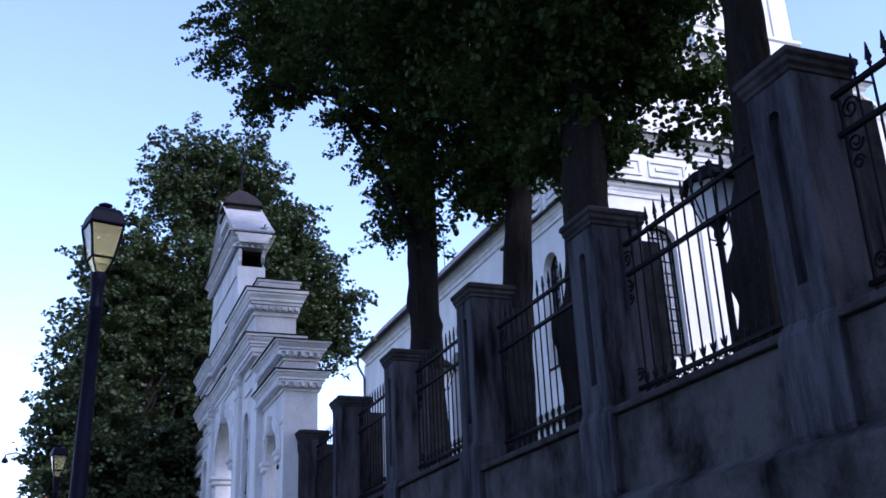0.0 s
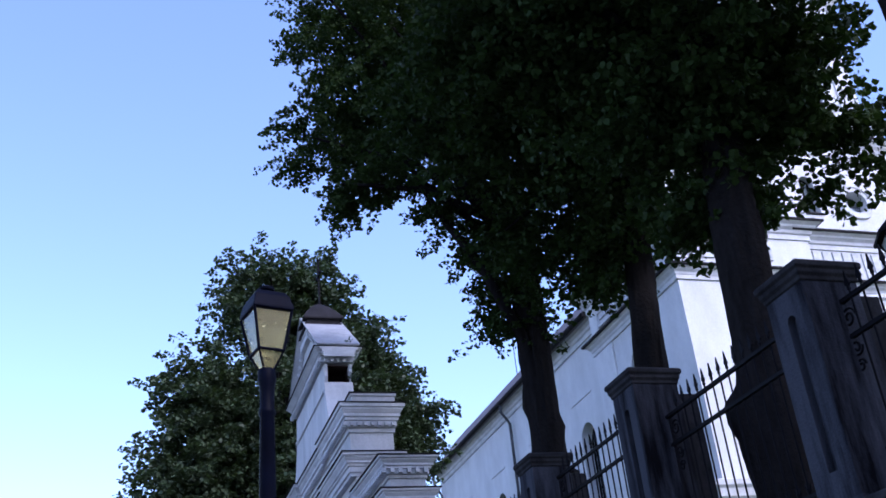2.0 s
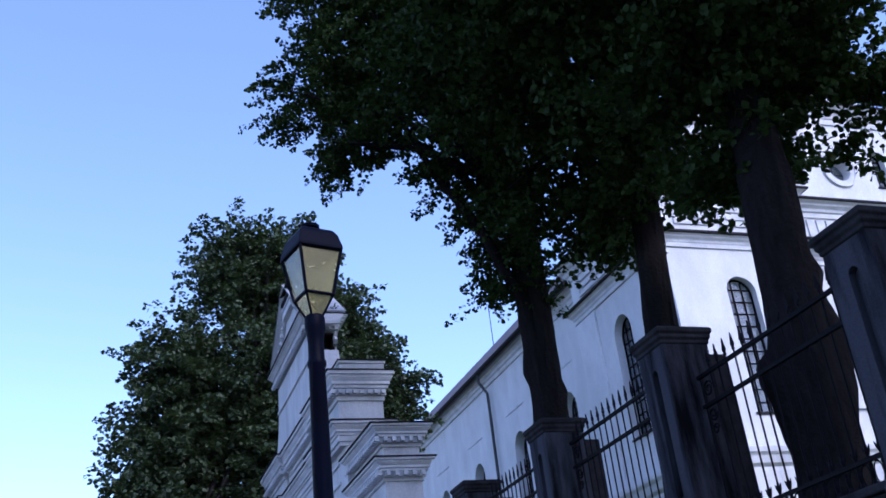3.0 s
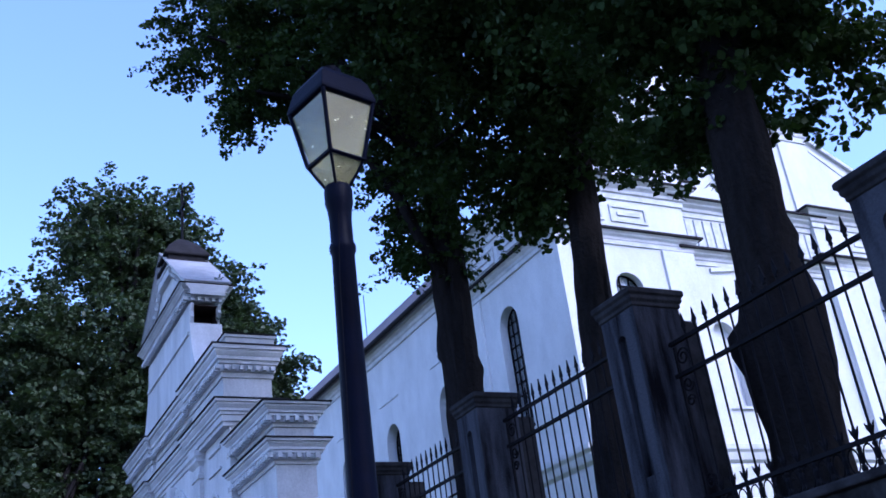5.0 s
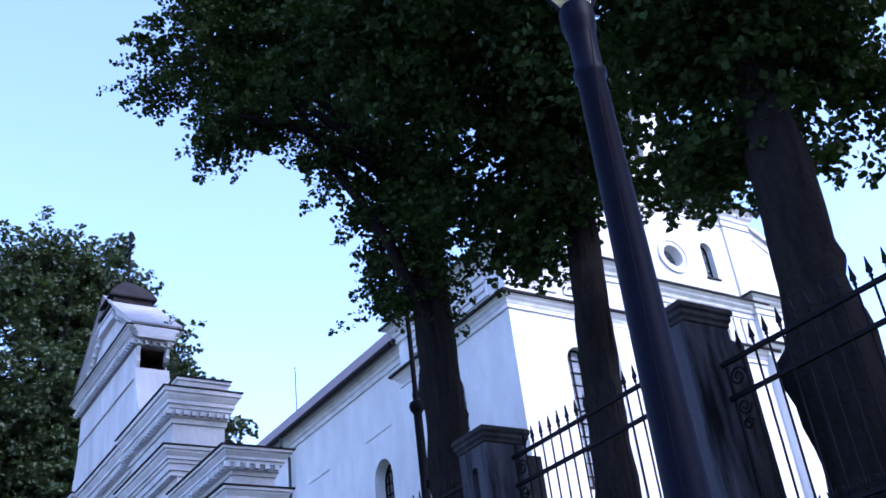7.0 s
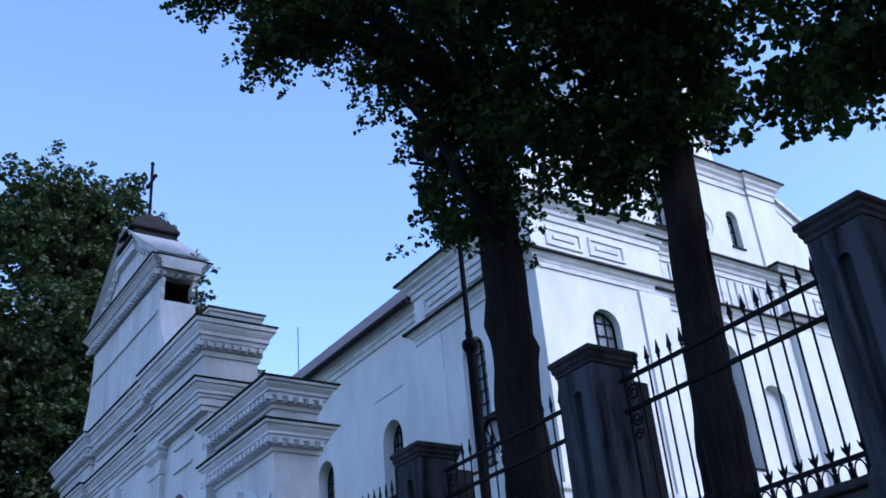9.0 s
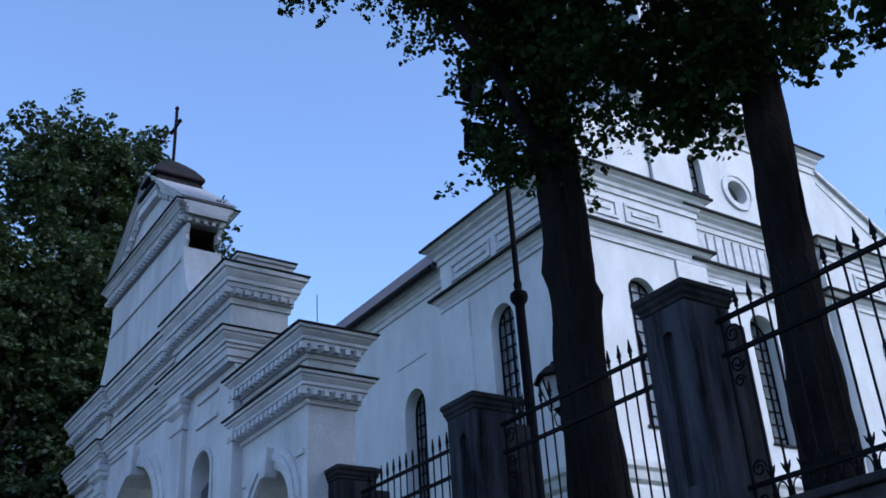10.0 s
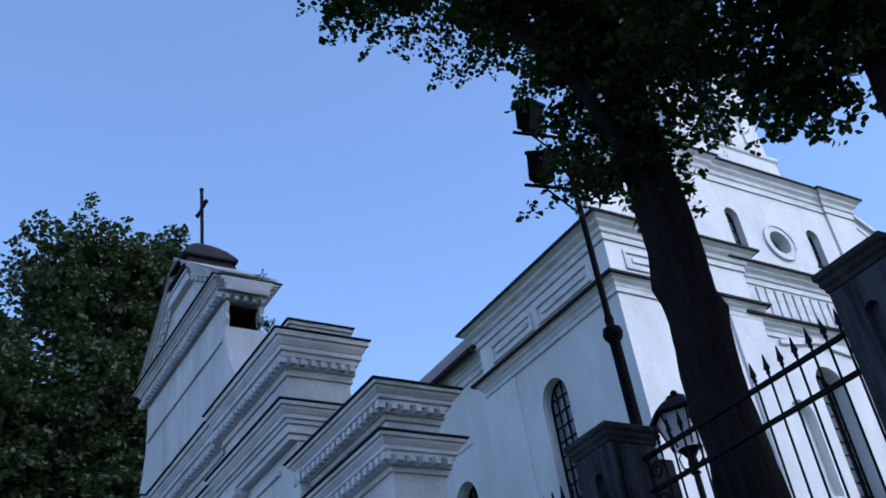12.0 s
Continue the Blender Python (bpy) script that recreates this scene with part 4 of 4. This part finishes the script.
def trunk(parent, pts, radii, burls=(), seed=0, seg=44):
    """Tapered, ridged trunk; burls of (height, angle, size, spread)."""
    fine, rr = [], []
    m = 14
    for i in range(len(pts) - 1):
        for k in range(m):
            q = k / m
            fine.append(Vector(pts[i]).lerp(Vector(pts[i + 1]), q))
            rr.append(radii[i] * (1 - q) + radii[i + 1] * q)
    fine.append(Vector(pts[-1]))
    rr.append(radii[-1])

    def swell(i, a):
        z = fine[i].z
        w = 0.14 * noise.noise(Vector((math.cos(a) * 1.6 + seed, math.sin(a) * 1.6, z * 0.7))) + 0.10 * noise.noise(Vector((math.cos(a) * 5, math.sin(a) * 5 + seed, z * 2.2))) + 0.05 * noise.noise(Vector((math.cos(a) * 9 + seed, math.sin(a) * 9, z * 5.5)))
        w += 0.09 * abs(noise.noise(Vector((math.cos(a) * 4.5 + seed * 3, math.sin(a) * 4.5, z * 0.55))))
        for bz, ba, size, spread in burls:
            da = math.atan2(math.sin(a - ba), math.cos(a - ba))
            w += size * math.exp(-((z - bz) / spread) ** 2 - (da / 0.7) ** 2)
        return w
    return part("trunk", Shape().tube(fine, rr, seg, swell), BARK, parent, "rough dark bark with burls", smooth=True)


def limb(parent, pts, r0, r1, seed):
    fine = []
    for i in range(len(pts) - 1):
        for k in range(6):
            fine.append(Vector(pts[i]).lerp(Vector(pts[i + 1]), k / 6) + 0.06 * noise.noise_vector(Vector((seed, i + k / 6, 0))))
    fine.append(Vector(pts[-1]))
    n = len(fine)
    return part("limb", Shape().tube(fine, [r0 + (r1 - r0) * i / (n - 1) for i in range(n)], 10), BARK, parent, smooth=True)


def crown_limbs(parent, fork, blobs, r0, seed, per=3):
    rng = random.Random(seed)
    for b in blobs:
        for _ in range(per if b[3] > 1.4 else 1):
            tip = Vector(b[:3]) + Vector((rng.uniform(-0.7, 0.7) * b[3], rng.uniform(-0.7, 0.7) * b[4], rng.uniform(-0.5, 0.7) * b[5]))
            f = Vector(fork) + Vector((0, 0, rng.uniform(-0.3, 1.5)))
            mid_p = f.lerp(tip, 0.5) + Vector((0, 0, 0.4))
            limb(parent, [f, mid_p, tip], r0 * rng.uniform(0.5, 0.8), 0.02, rng.random() * 50)


def tree(name, label, base, top, radii, blobs, count, size, seed, mat, burls=(), lean=(0, 0), limbs=(), group="", bark_seg=44, power=0.66, level=0.0):
    t = thing(name, base, label, "tree", group)
    x, y, z = base
    trunk(t, [(x, y, z - 0.2), (x + lean[0] * 0.3, y + lean[1] * 0.3, z + (top - z) * 0.35), (x + lean[0] * 0.7, y + lean[1] * 0.7, z + (top - z) * 0.7), (x + lean[0], y + lean[1], top)], radii, burls, seed, bark_seg)
    fork = (x + lean[0], y + lean[1], top - 1.2)
    crown_limbs(t, fork, blobs, radii[-1] * 0.8, seed)
    for pts, r0 in limbs:
        limb(t, pts, r0, r0 * 0.35, seed)
    part("crown", leaf_cloud("crown", blobs, count, size, seed, mat, spray=max(0.8, size * 9.5), power=power, level=level), mat, t, "dense dark green leaves in loose clumps")
    return t


def weed(x, y, z, height, seed):
    """A sprig of thin stems with small leaves, rooted in a joint of the gate."""
    rng = random.Random(seed)
    w = thing("weed_tuft", (x, y, z), "small green weed rooted on a gate ledge", "weed", "weeds on the gate")
    leaves = Shape()
    for _ in range(6):
        tip = Vector((x + rng.uniform(-0.6, 0.6) * height, y + rng.uniform(-0.6, 0.6) * height, z + height * rng.uniform(0.6, 1.0)))
        root = Vector((x, y, z - 0.02))
        part("stem", Shape().tube([root, root.lerp(tip, 0.5) + Vector((0, 0, 0.1 * height)), tip], [0.008, 0.006, 0.003], 5), LEAF_FAR, w)
        for k in range(9):
            p = root.lerp(tip, rng.uniform(0.3, 1.0)) + Vector((rng.uniform(-0.06, 0.06), rng.uniform(-0.06, 0.06), rng.uniform(-0.03, 0.08)))
            a = Vector((rng.uniform(-1, 1), rng.uniform(-1, 1), rng.uniform(-0.3, 0.8))).normalized() * rng.uniform(0.05, 0.09)
            b = a.orthogonal().normalized() * 0.025
            leaves.add([p, p + a * 0.5 + b, p + a, p + a * 0.5 - b], [(0, 1, 2, 3)])
    part("leaves", leaves, LEAF_FAR, w)


weed(6.98, 27.35, 13.19, 0.17, 51)
weed(7.08, 27.43, 12.32, 0.19, 52)

ROW = "trees behind the fence"
tree("linden_tree", "tall dark linden with a leaning limb behind the fence", (8.59, 20.0, YARD), 13.2, [0.37, 0.275, 0.262, 0.19],
     [(7.14, 20.94, 16.79, 2.55, 2.34, 3.51), (5.67, 21.28, 15.33, 1.49, 1.49, 1.49), (6.08, 20.84, 13.95, 1.01, 1.06, 0.85), (5.55, 20.93, 13.36, 0.58, 0.64, 0.37), (8.59, 21.61, 16.80, 2.02, 2.13, 2.66), (7.98, 20.48, 10.71, 0.36, 0.48, 0.66), (8.08, 20.10, 11.64, 0.37, 0.48, 0.74), (7.72, 20.15, 12.08, 0.34, 0.43, 0.64), (7.37, 20.41, 12.93, 0.48, 0.53, 0.58), (8.35, 19.74, 12.76, 0.74, 0.85, 1.06), (9.26, 19.24, 11.66, 0.74, 0.74, 0.96), (8.28, 19.96, 11.21, 0.37, 0.43, 0.58), (8.33, 20.06, 10.58, 0.32, 0.37, 0.43), (8.34, 19.34, 11.41, 0.64, 0.64, 1.01), (8.64, 19.88, 10.56, 0.37, 0.43, 0.53), (6.11, 20.80, 18.31, 1.91, 2.13, 2.76)],
     108000, 0.074, 11, LEAF, burls=((9.11, 2.40, 0.35, 0.13), (7.86, 2.30, 0.20, 0.32), (8.59, -0.80, 0.25, 0.11),), lean=(0, 0), limbs=(([(8.56, 19.93, 9.2), (8.36, 19.90, 10.2), (7.86, 19.93, 11.34), (7.21, 20.32, 12.94), (6.60, 20.74, 14.75)], 0.13),), group=ROW)
tree("linden_tree", "linden with a slim straight trunk behind the fence", (9.02, 17.42, YARD), 12.6, [0.30, 0.228, 0.222, 0.18],
     [(8.55, 16.90, 15.17, 2.76, 2.76, 4.24), (8.74, 17.18, 12.05, 1.15, 1.15, 1.10), (7.11, 17.76, 13.65, 1.59, 1.70, 2.01), (8.83, 17.58, 10.85, 0.74, 0.74, 0.50), (10.06, 17.09, 11.17, 0.42, 0.42, 0.37), (7.82, 18.28, 11.34, 0.53, 0.53, 0.74), (9.10, 18.28, 10.50, 0.60, 0.60, 0.35), (9.14, 16.57, 11.13, 0.37, 0.37, 0.37)],
     86000, 0.093, 12, LEAF, lean=(0.55, 0.0), group=ROW)
tree("linden_tree", "thick old linden with swollen trunk burls behind the fence", (8.27, 13.63, YARD), 12.0, [0.35, 0.285, 0.265, 0.24],
     [(7.86, 13.53, 14.43, 2.73, 2.84, 4.42), (8.40, 13.87, 10.53, 1.37, 1.37, 1.16), (9.50, 13.39, 10.44, 0.63, 0.84, 0.53), (9.85, 13.41, 11.63, 0.84, 0.84, 0.89), (6.67, 14.83, 12.81, 1.47, 1.58, 1.68), (9.22, 15.25, 9.97, 0.47, 0.47, 0.32), (10.04, 15.54, 10.43, 0.63, 0.63, 0.47), (10.41, 13.44, 10.06, 0.63, 0.74, 0.74), (8.50, 13.96, 9.29, 0.74, 0.74, 0.42)],
     99000, 0.093, 13, LEAF, burls=((6.72, 2.50, 0.62, 0.20), (6.35, 2.40, 0.30, 0.35), (6.95, -0.60, 0.42, 0.30), (7.75, -0.60, 0.32, 0.12), (6.40, -0.60, 0.28, 0.30), (7.35, -0.30, 0.20, 0.25)), lean=(0.45, 0.0), group=ROW)
tree("linden_tree", "stout linden with a hollow bulging lower trunk behind the fence", (8.95, 11.0, YARD), 11.8, [0.35, 0.27, 0.20, 0.185],
     [(8.62, 10.69, 14.67, 2.73, 2.63, 3.85), (9.40, 10.32, 12.01, 1.01, 1.11, 0.81), (7.33, 11.01, 13.02, 1.52, 1.52, 1.82)],
     50000, 0.089, 14, LEAF, burls=((6.52, 2.50, 0.65, 0.30), (5.84, 2.50, 0.40, 0.25), (7.16, 2.50, 0.25, 0.30)), lean=(0.35, 0.0), group=ROW)
# Out of view; added so that its crown keeps sun off the pillars.
tree("linden_tree", "unseen dark linden added to shade the fence", (8.95, 6.7, YARD), 11.0, [0.34, 0.26, 0.22, 0.19],
     [(9.1, 6.3, 11.3, 2.1, 2.0, 2.0), (9.2, 4.2, 11.0, 2.0, 2.2, 1.9), (9.7, 8.6, 11.3, 1.3, 1.2, 1.5)],
     30000, 0.10, 15, LEAF, group=ROW)
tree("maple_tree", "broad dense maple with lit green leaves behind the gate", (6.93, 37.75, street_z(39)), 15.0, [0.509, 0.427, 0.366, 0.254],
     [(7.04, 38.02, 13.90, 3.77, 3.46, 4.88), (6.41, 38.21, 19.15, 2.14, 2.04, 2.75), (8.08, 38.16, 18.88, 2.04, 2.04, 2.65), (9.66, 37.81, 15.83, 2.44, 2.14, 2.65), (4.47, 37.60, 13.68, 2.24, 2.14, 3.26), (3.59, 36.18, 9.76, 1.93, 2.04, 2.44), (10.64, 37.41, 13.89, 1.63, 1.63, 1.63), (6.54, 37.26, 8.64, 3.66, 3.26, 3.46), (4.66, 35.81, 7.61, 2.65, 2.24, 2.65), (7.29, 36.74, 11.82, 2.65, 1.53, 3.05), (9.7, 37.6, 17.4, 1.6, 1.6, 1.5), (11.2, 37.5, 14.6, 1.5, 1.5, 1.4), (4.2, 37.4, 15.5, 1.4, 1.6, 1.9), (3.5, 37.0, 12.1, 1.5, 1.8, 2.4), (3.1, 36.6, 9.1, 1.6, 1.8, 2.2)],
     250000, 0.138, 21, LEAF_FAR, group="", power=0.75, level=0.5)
for k, (tx, ty, tz, r) in enumerate(((-0.3, 74, 9.6, 1.5), (-2.2, 76, 9.3, 1.8), (3.4, 84, 8.4, 2.2))):
    tree("street_tree", "small far street tree down the road", (tx, ty, 4.7), tz - 0.5, [0.15, 0.13, 0.11, 0.07], [(tx, ty, tz, r, r, r * 1.1), (tx + 0.6, ty, tz - 1.0, r * 0.8, r * 0.8, r * 0.8)], 5000, 0.2, 31 + k, LEAF_FAR, group="far street trees", bark_seg=10)


# ---- street lamps ----
def build_lamp():
    """Origin at the foot; neck 3.62 m up."""
    lamp = thing("street_lamp", (0, 0, 0), "dark blue iron street lamp with a tapered glass lantern", "street lamp", "old street lamps")
    part("post", Shape().lathe(0, 0, [(0.16, 0), (0.16, 0.12), (0.13, 0.16), (0.12, 0.7), (0.14, 0.74), (0.095, 0.82), (0.066, 0.95), (0.051, 2.4), (0.041, 3.32), (0.048, 3.335), (0.048, 3.355), (0.041, 3.37), (0.041, 3.46), (0.045, 3.50), (0.052, 3.53), (0.052, 3.585), (0.046, 3.60), (0.034, 3.605)], 20), LAMPIRON, lamp, smooth=True)
    part("cable", Shape().tube([(-0.05, -0.06, 3.45), (-0.052, -0.04, 3.2), (-0.062, -0.03, 2.4), (-0.075, -0.02, 1.0)], 0.0020, 5), DARKMETAL, lamp, "thin grey cable strapped to the post")
    zb, zt, rb, rt = 3.70, 3.94, 0.075, 0.114
    for a in range(4):
        ca, sa = math.cos(a * math.pi / 2), math.sin(a * math.pi / 2)

        def turn(u, v, z):
            return (u * ca - v * sa, u * sa + v * ca, z)
        part("lantern_post", Shape().tube([turn(rb, rb, zb), turn(rt, rt, zt)], 0.009, 6), LAMPIRON, lamp)
        part("bracket", Shape().tube([turn(0.030, 0.030, 3.595), turn(0.052, 0.052, 3.645), turn(rb, rb, zb)], 0.006, 5), LAMPIRON, lamp)
        s = Shape()
        o = 0.004
        s.add([turn(rb - o, -rb + 0.008, zb + 0.01), turn(rb - o, rb - 0.008, zb + 0.01), turn(rt - o, rt - 0.008, zt - 0.01), turn(rt - o, -rt + 0.008, zt - 0.01),
               turn(rb - o - 0.004, -rb + 0.008, zb + 0.01), turn(rb - o - 0.004, rb - 0.008, zb + 0.01), turn(rt - o - 0.004, rt - 0.008, zt - 0.01), turn(rt - o - 0.004, -rt + 0.008, zt - 0.01)],
              [(0, 1, 2, 3), (7, 6, 5, 4), (0, 1, 5, 4), (1, 2, 6, 5), (2, 3, 7, 6), (3, 0, 4, 7)])
        pn = part("pane", s, LANTERNGLASS, lamp, "yellowed frosted pane")
        pn.visible_shadow = False
        s2 = Shape()
        lo = [turn(rb - 0.006, -rb + 0.01, zb - 0.006), turn(rb - 0.006, rb - 0.01, zb - 0.006), turn(0.034, 0.028, 3.605), turn(0.034, -0.028, 3.605)]
        s2.add(lo + [(x * 0.93, y * 0.93, z) for x, y, z in lo], [(3, 2, 1, 0), (4, 5, 6, 7), (0, 1, 5, 4), (1, 2, 6, 5), (2, 3, 7, 6), (3, 0, 4, 7)])
        part("lower_pane", s2, LANTERNGLASS, lamp)
        part("lantern_rail", Shape().tube([turn(rb, -rb, zb), turn(rb, rb, zb)], 0.009, 5), LAMPIRON, lamp)
    part("hood", Shape().stack((-0.01, -0.01, 0.01, 0.01), [(0.106, 3.938), (0.114, 3.943), (0.113, 3.96), (0.096, 4.03), (0.078, 4.062), (0.056, 4.074), (0.042, 4.076)]), LAMPIRON, lamp, "sloping dark metal hood", bevel=0.006)
    part("finial", Shape().lathe(0, 0, [(0.04, 4.07), (0.042, 4.082), (0.03, 4.09), (0.048, 4.10), (0.05, 4.115), (0.026, 4.13), (0.01, 4.135)], 14), LAMPIRON, lamp, smooth=True)
    return lamp


lamp = build_lamp()
lamp.matrix_basis = pose(2.575, 10.27, 5.69 - 3.625, 0, 0.4, 13)
copy_thing(lamp, pose(2.50, 21.1, 6.50 - 4.135, 0, 0, 12))


# ---- churchyard lanterns on slender posts ----
def build_yard_lamp():
    g = thing("churchyard_lantern", (0, 0, 0), "black six-sided lantern on a slender iron post inside the fence", "lamp", "churchyard lanterns")
    part("post", Shape().lathe(0, 0, [(0.10, 0), (0.10, 0.2), (0.05, 0.35), (0.035, 2.55), (0.06, 2.56), (0.03, 2.60), (0.06, 2.66), (0.05, 2.74), (0.10, 2.82), (0.13, 2.84)], 14), IRON, g, smooth=True)
    n = 6
    rb, rt, zb, zt = 0.17, 0.30, 2.84, 3.24
    for k in range(n):
        a, b = 2 * math.pi * k / n, 2 * math.pi * (k + 1) / n
        part("lantern_post", Shape().tube([(rb * math.cos(a), rb * math.sin(a), zb), (rt * math.cos(a), rt * math.sin(a), zt)], 0.011, 5), IRON, g)
        s = Shape()
        q = [(r * math.cos(t), r * math.sin(t), z) for r, t, z in ((rb - 0.006, a, zb), (rb - 0.006, b, zb), (rt - 0.006, b, zt), (rt - 0.006, a, zt))]
        q2 = [(x * 0.97, y * 0.97, z) for x, y, z in q]
        s.add(q + q2, [(0, 1, 2, 3), (7, 6, 5, 4), (0, 1, 5, 4), (1, 2, 6, 5), (2, 3, 7, 6), (3, 0, 4, 7)])
        pn = part("pane", s, MILKGLASS, g, "frosted milky pane")
        pn.visible_shadow = False
    part("hood", Shape().lathe(0, 0, [(0.36, 3.225), (0.368, 3.25), (0.22, 3.38), (0.12, 3.43), (0.115, 3.47), (0.04, 3.48), (0.03, 3.50), (0.045, 3.53), (0.01, 3.56)], 6), IRON, g)
    for f in (-1, 1):
        part("scroll", Shape().tube([(0, f * 0.05, 2.62), (0, f * 0.16, 2.68), (0, f * 0.19, 2.80), (0, f * 0.12, 2.86), (0, f * 0.09, 2.80)], 0.010, 5), IRON, g)
    return g


yl = build_yard_lamp()
yl.matrix_basis = pose(9.29, 21.22, 8.47 - 3.56)
copy_thing(yl, pose(8.85, 11.55, 8.0 - 3.56))

# ---- floodlight mast ----
mast = thing("floodlight_mast", (9.460, 22.08, YARD), "dark iron mast with a collar carrying two floodlights", "floodlight")
part("pole", Shape().lathe(9.460, 22.08, [(0.11, YARD), (0.085, 5.2), (0.072, 9.560), (0.08, 9.600), (0.12, 9.650), (0.135, 9.710), (0.12, 9.774), (0.06, 9.817), (0.055, 9.849), (0.065, 9.924), (0.045, 9.978), (0.04, 12.014), (0.036, 13.086)], 14), DARKMETAL, mast, smooth=True)
for zz in (12.979, 12.035):
    ax0, ay0 = 9.460, 22.08
    part("arm", Shape().tube([(ax0 + 0.05, ay0, zz), (ax0 - 0.75, ay0 + 0.15, zz - 0.02)], 0.028, 6), DARKMETAL, mast)
    part("stay", Shape().tube([(ax0, ay0, zz - 0.45), (ax0 - 0.45, ay0 + 0.1, zz - 0.03)], 0.015, 5), DARKMETAL, mast)
    fl = Shape()
    fl.stack((-0.17, -0.10, 0.17, 0.10), [(-0.06, -0.22), (0.0, -0.18), (0.03, 0.16), (0.05, 0.17), (0.05, 0.22)])
    head = part("floodlight_head", fl, DARKMETAL, mast, "square black floodlight housing")
    head.matrix_basis = pose(ax0 - 0.45, ay0 + 0.08, zz + 0.30, 25, -18, 20)
    part("yoke", Shape().tube([(ax0 - 0.62, ay0 + 0.12, zz + 0.28), (ax0 - 0.6, ay0 + 0.12, zz), (ax0 - 0.3, ay0 + 0.05, zz), (ax0 - 0.28, ay0 + 0.05, zz + 0.28)], 0.014, 5), DARKMETAL, mast)

# ---- far end of the street ----
far = thing("street_light", (1.55, 60, street_z(60)), "tall grey street light with a curved arm far up the street", "street light")
part("pole", Shape().lathe(1.55, 60, [(0.11, 4.7), (0.09, 6), (0.06, 13.4)], 10), PIPE, far, smooth=True)
part("arm", Shape().tube([(1.5, 60, 11.9), (1.42, 60, 12.7), (1.1, 60, 13.15), (0.6, 60, 13.3), (0.15, 60, 13.2)], 0.04, 8), PIPE, far, smooth=True)
part("head", Shape().lathe(0.12, 60, [(0.03, 13.2), (0.05, 13.05), (0.14, 12.95), (0.18, 12.80), (0.05, 12.74)], 10), DARKMETAL, far, smooth=True)
house = thing("far_house", (3, 98, 4.7), "small far house with a red tiled roof beyond the street", "house")
part("wall", Shape().box(-1, 95, 4.6, 7, 103, 13.0), PLASTER, house)
part("roof", Shape().prism([(-1.4, 13.0), (7.4, 13.0), (3, 17.0)], "y", 94.6, 103.4), BRICKRED, house, "red tiled roof")
for wx in (0.6, 3.0, 5.4):
    part("window", Shape().box(wx - 0.5, 94.94, 9.4, wx + 0.5, 95.05, 11.0), DARKMETAL, house)

# ---- plain house added out of view behind, to block low sky light ----
back = thing("end_house", (4, -26, 0.2), "plain grey unseen house added to block low sky", "house")
part("wall", Shape().box(-22, -32, -0.5, 34, -20, 19), HOUSE, back)
part("roof", Shape().prism([(-32.4, 19), (-19.6, 19), (-26, 22.5)], "x", -22, 34), ROOF, back)
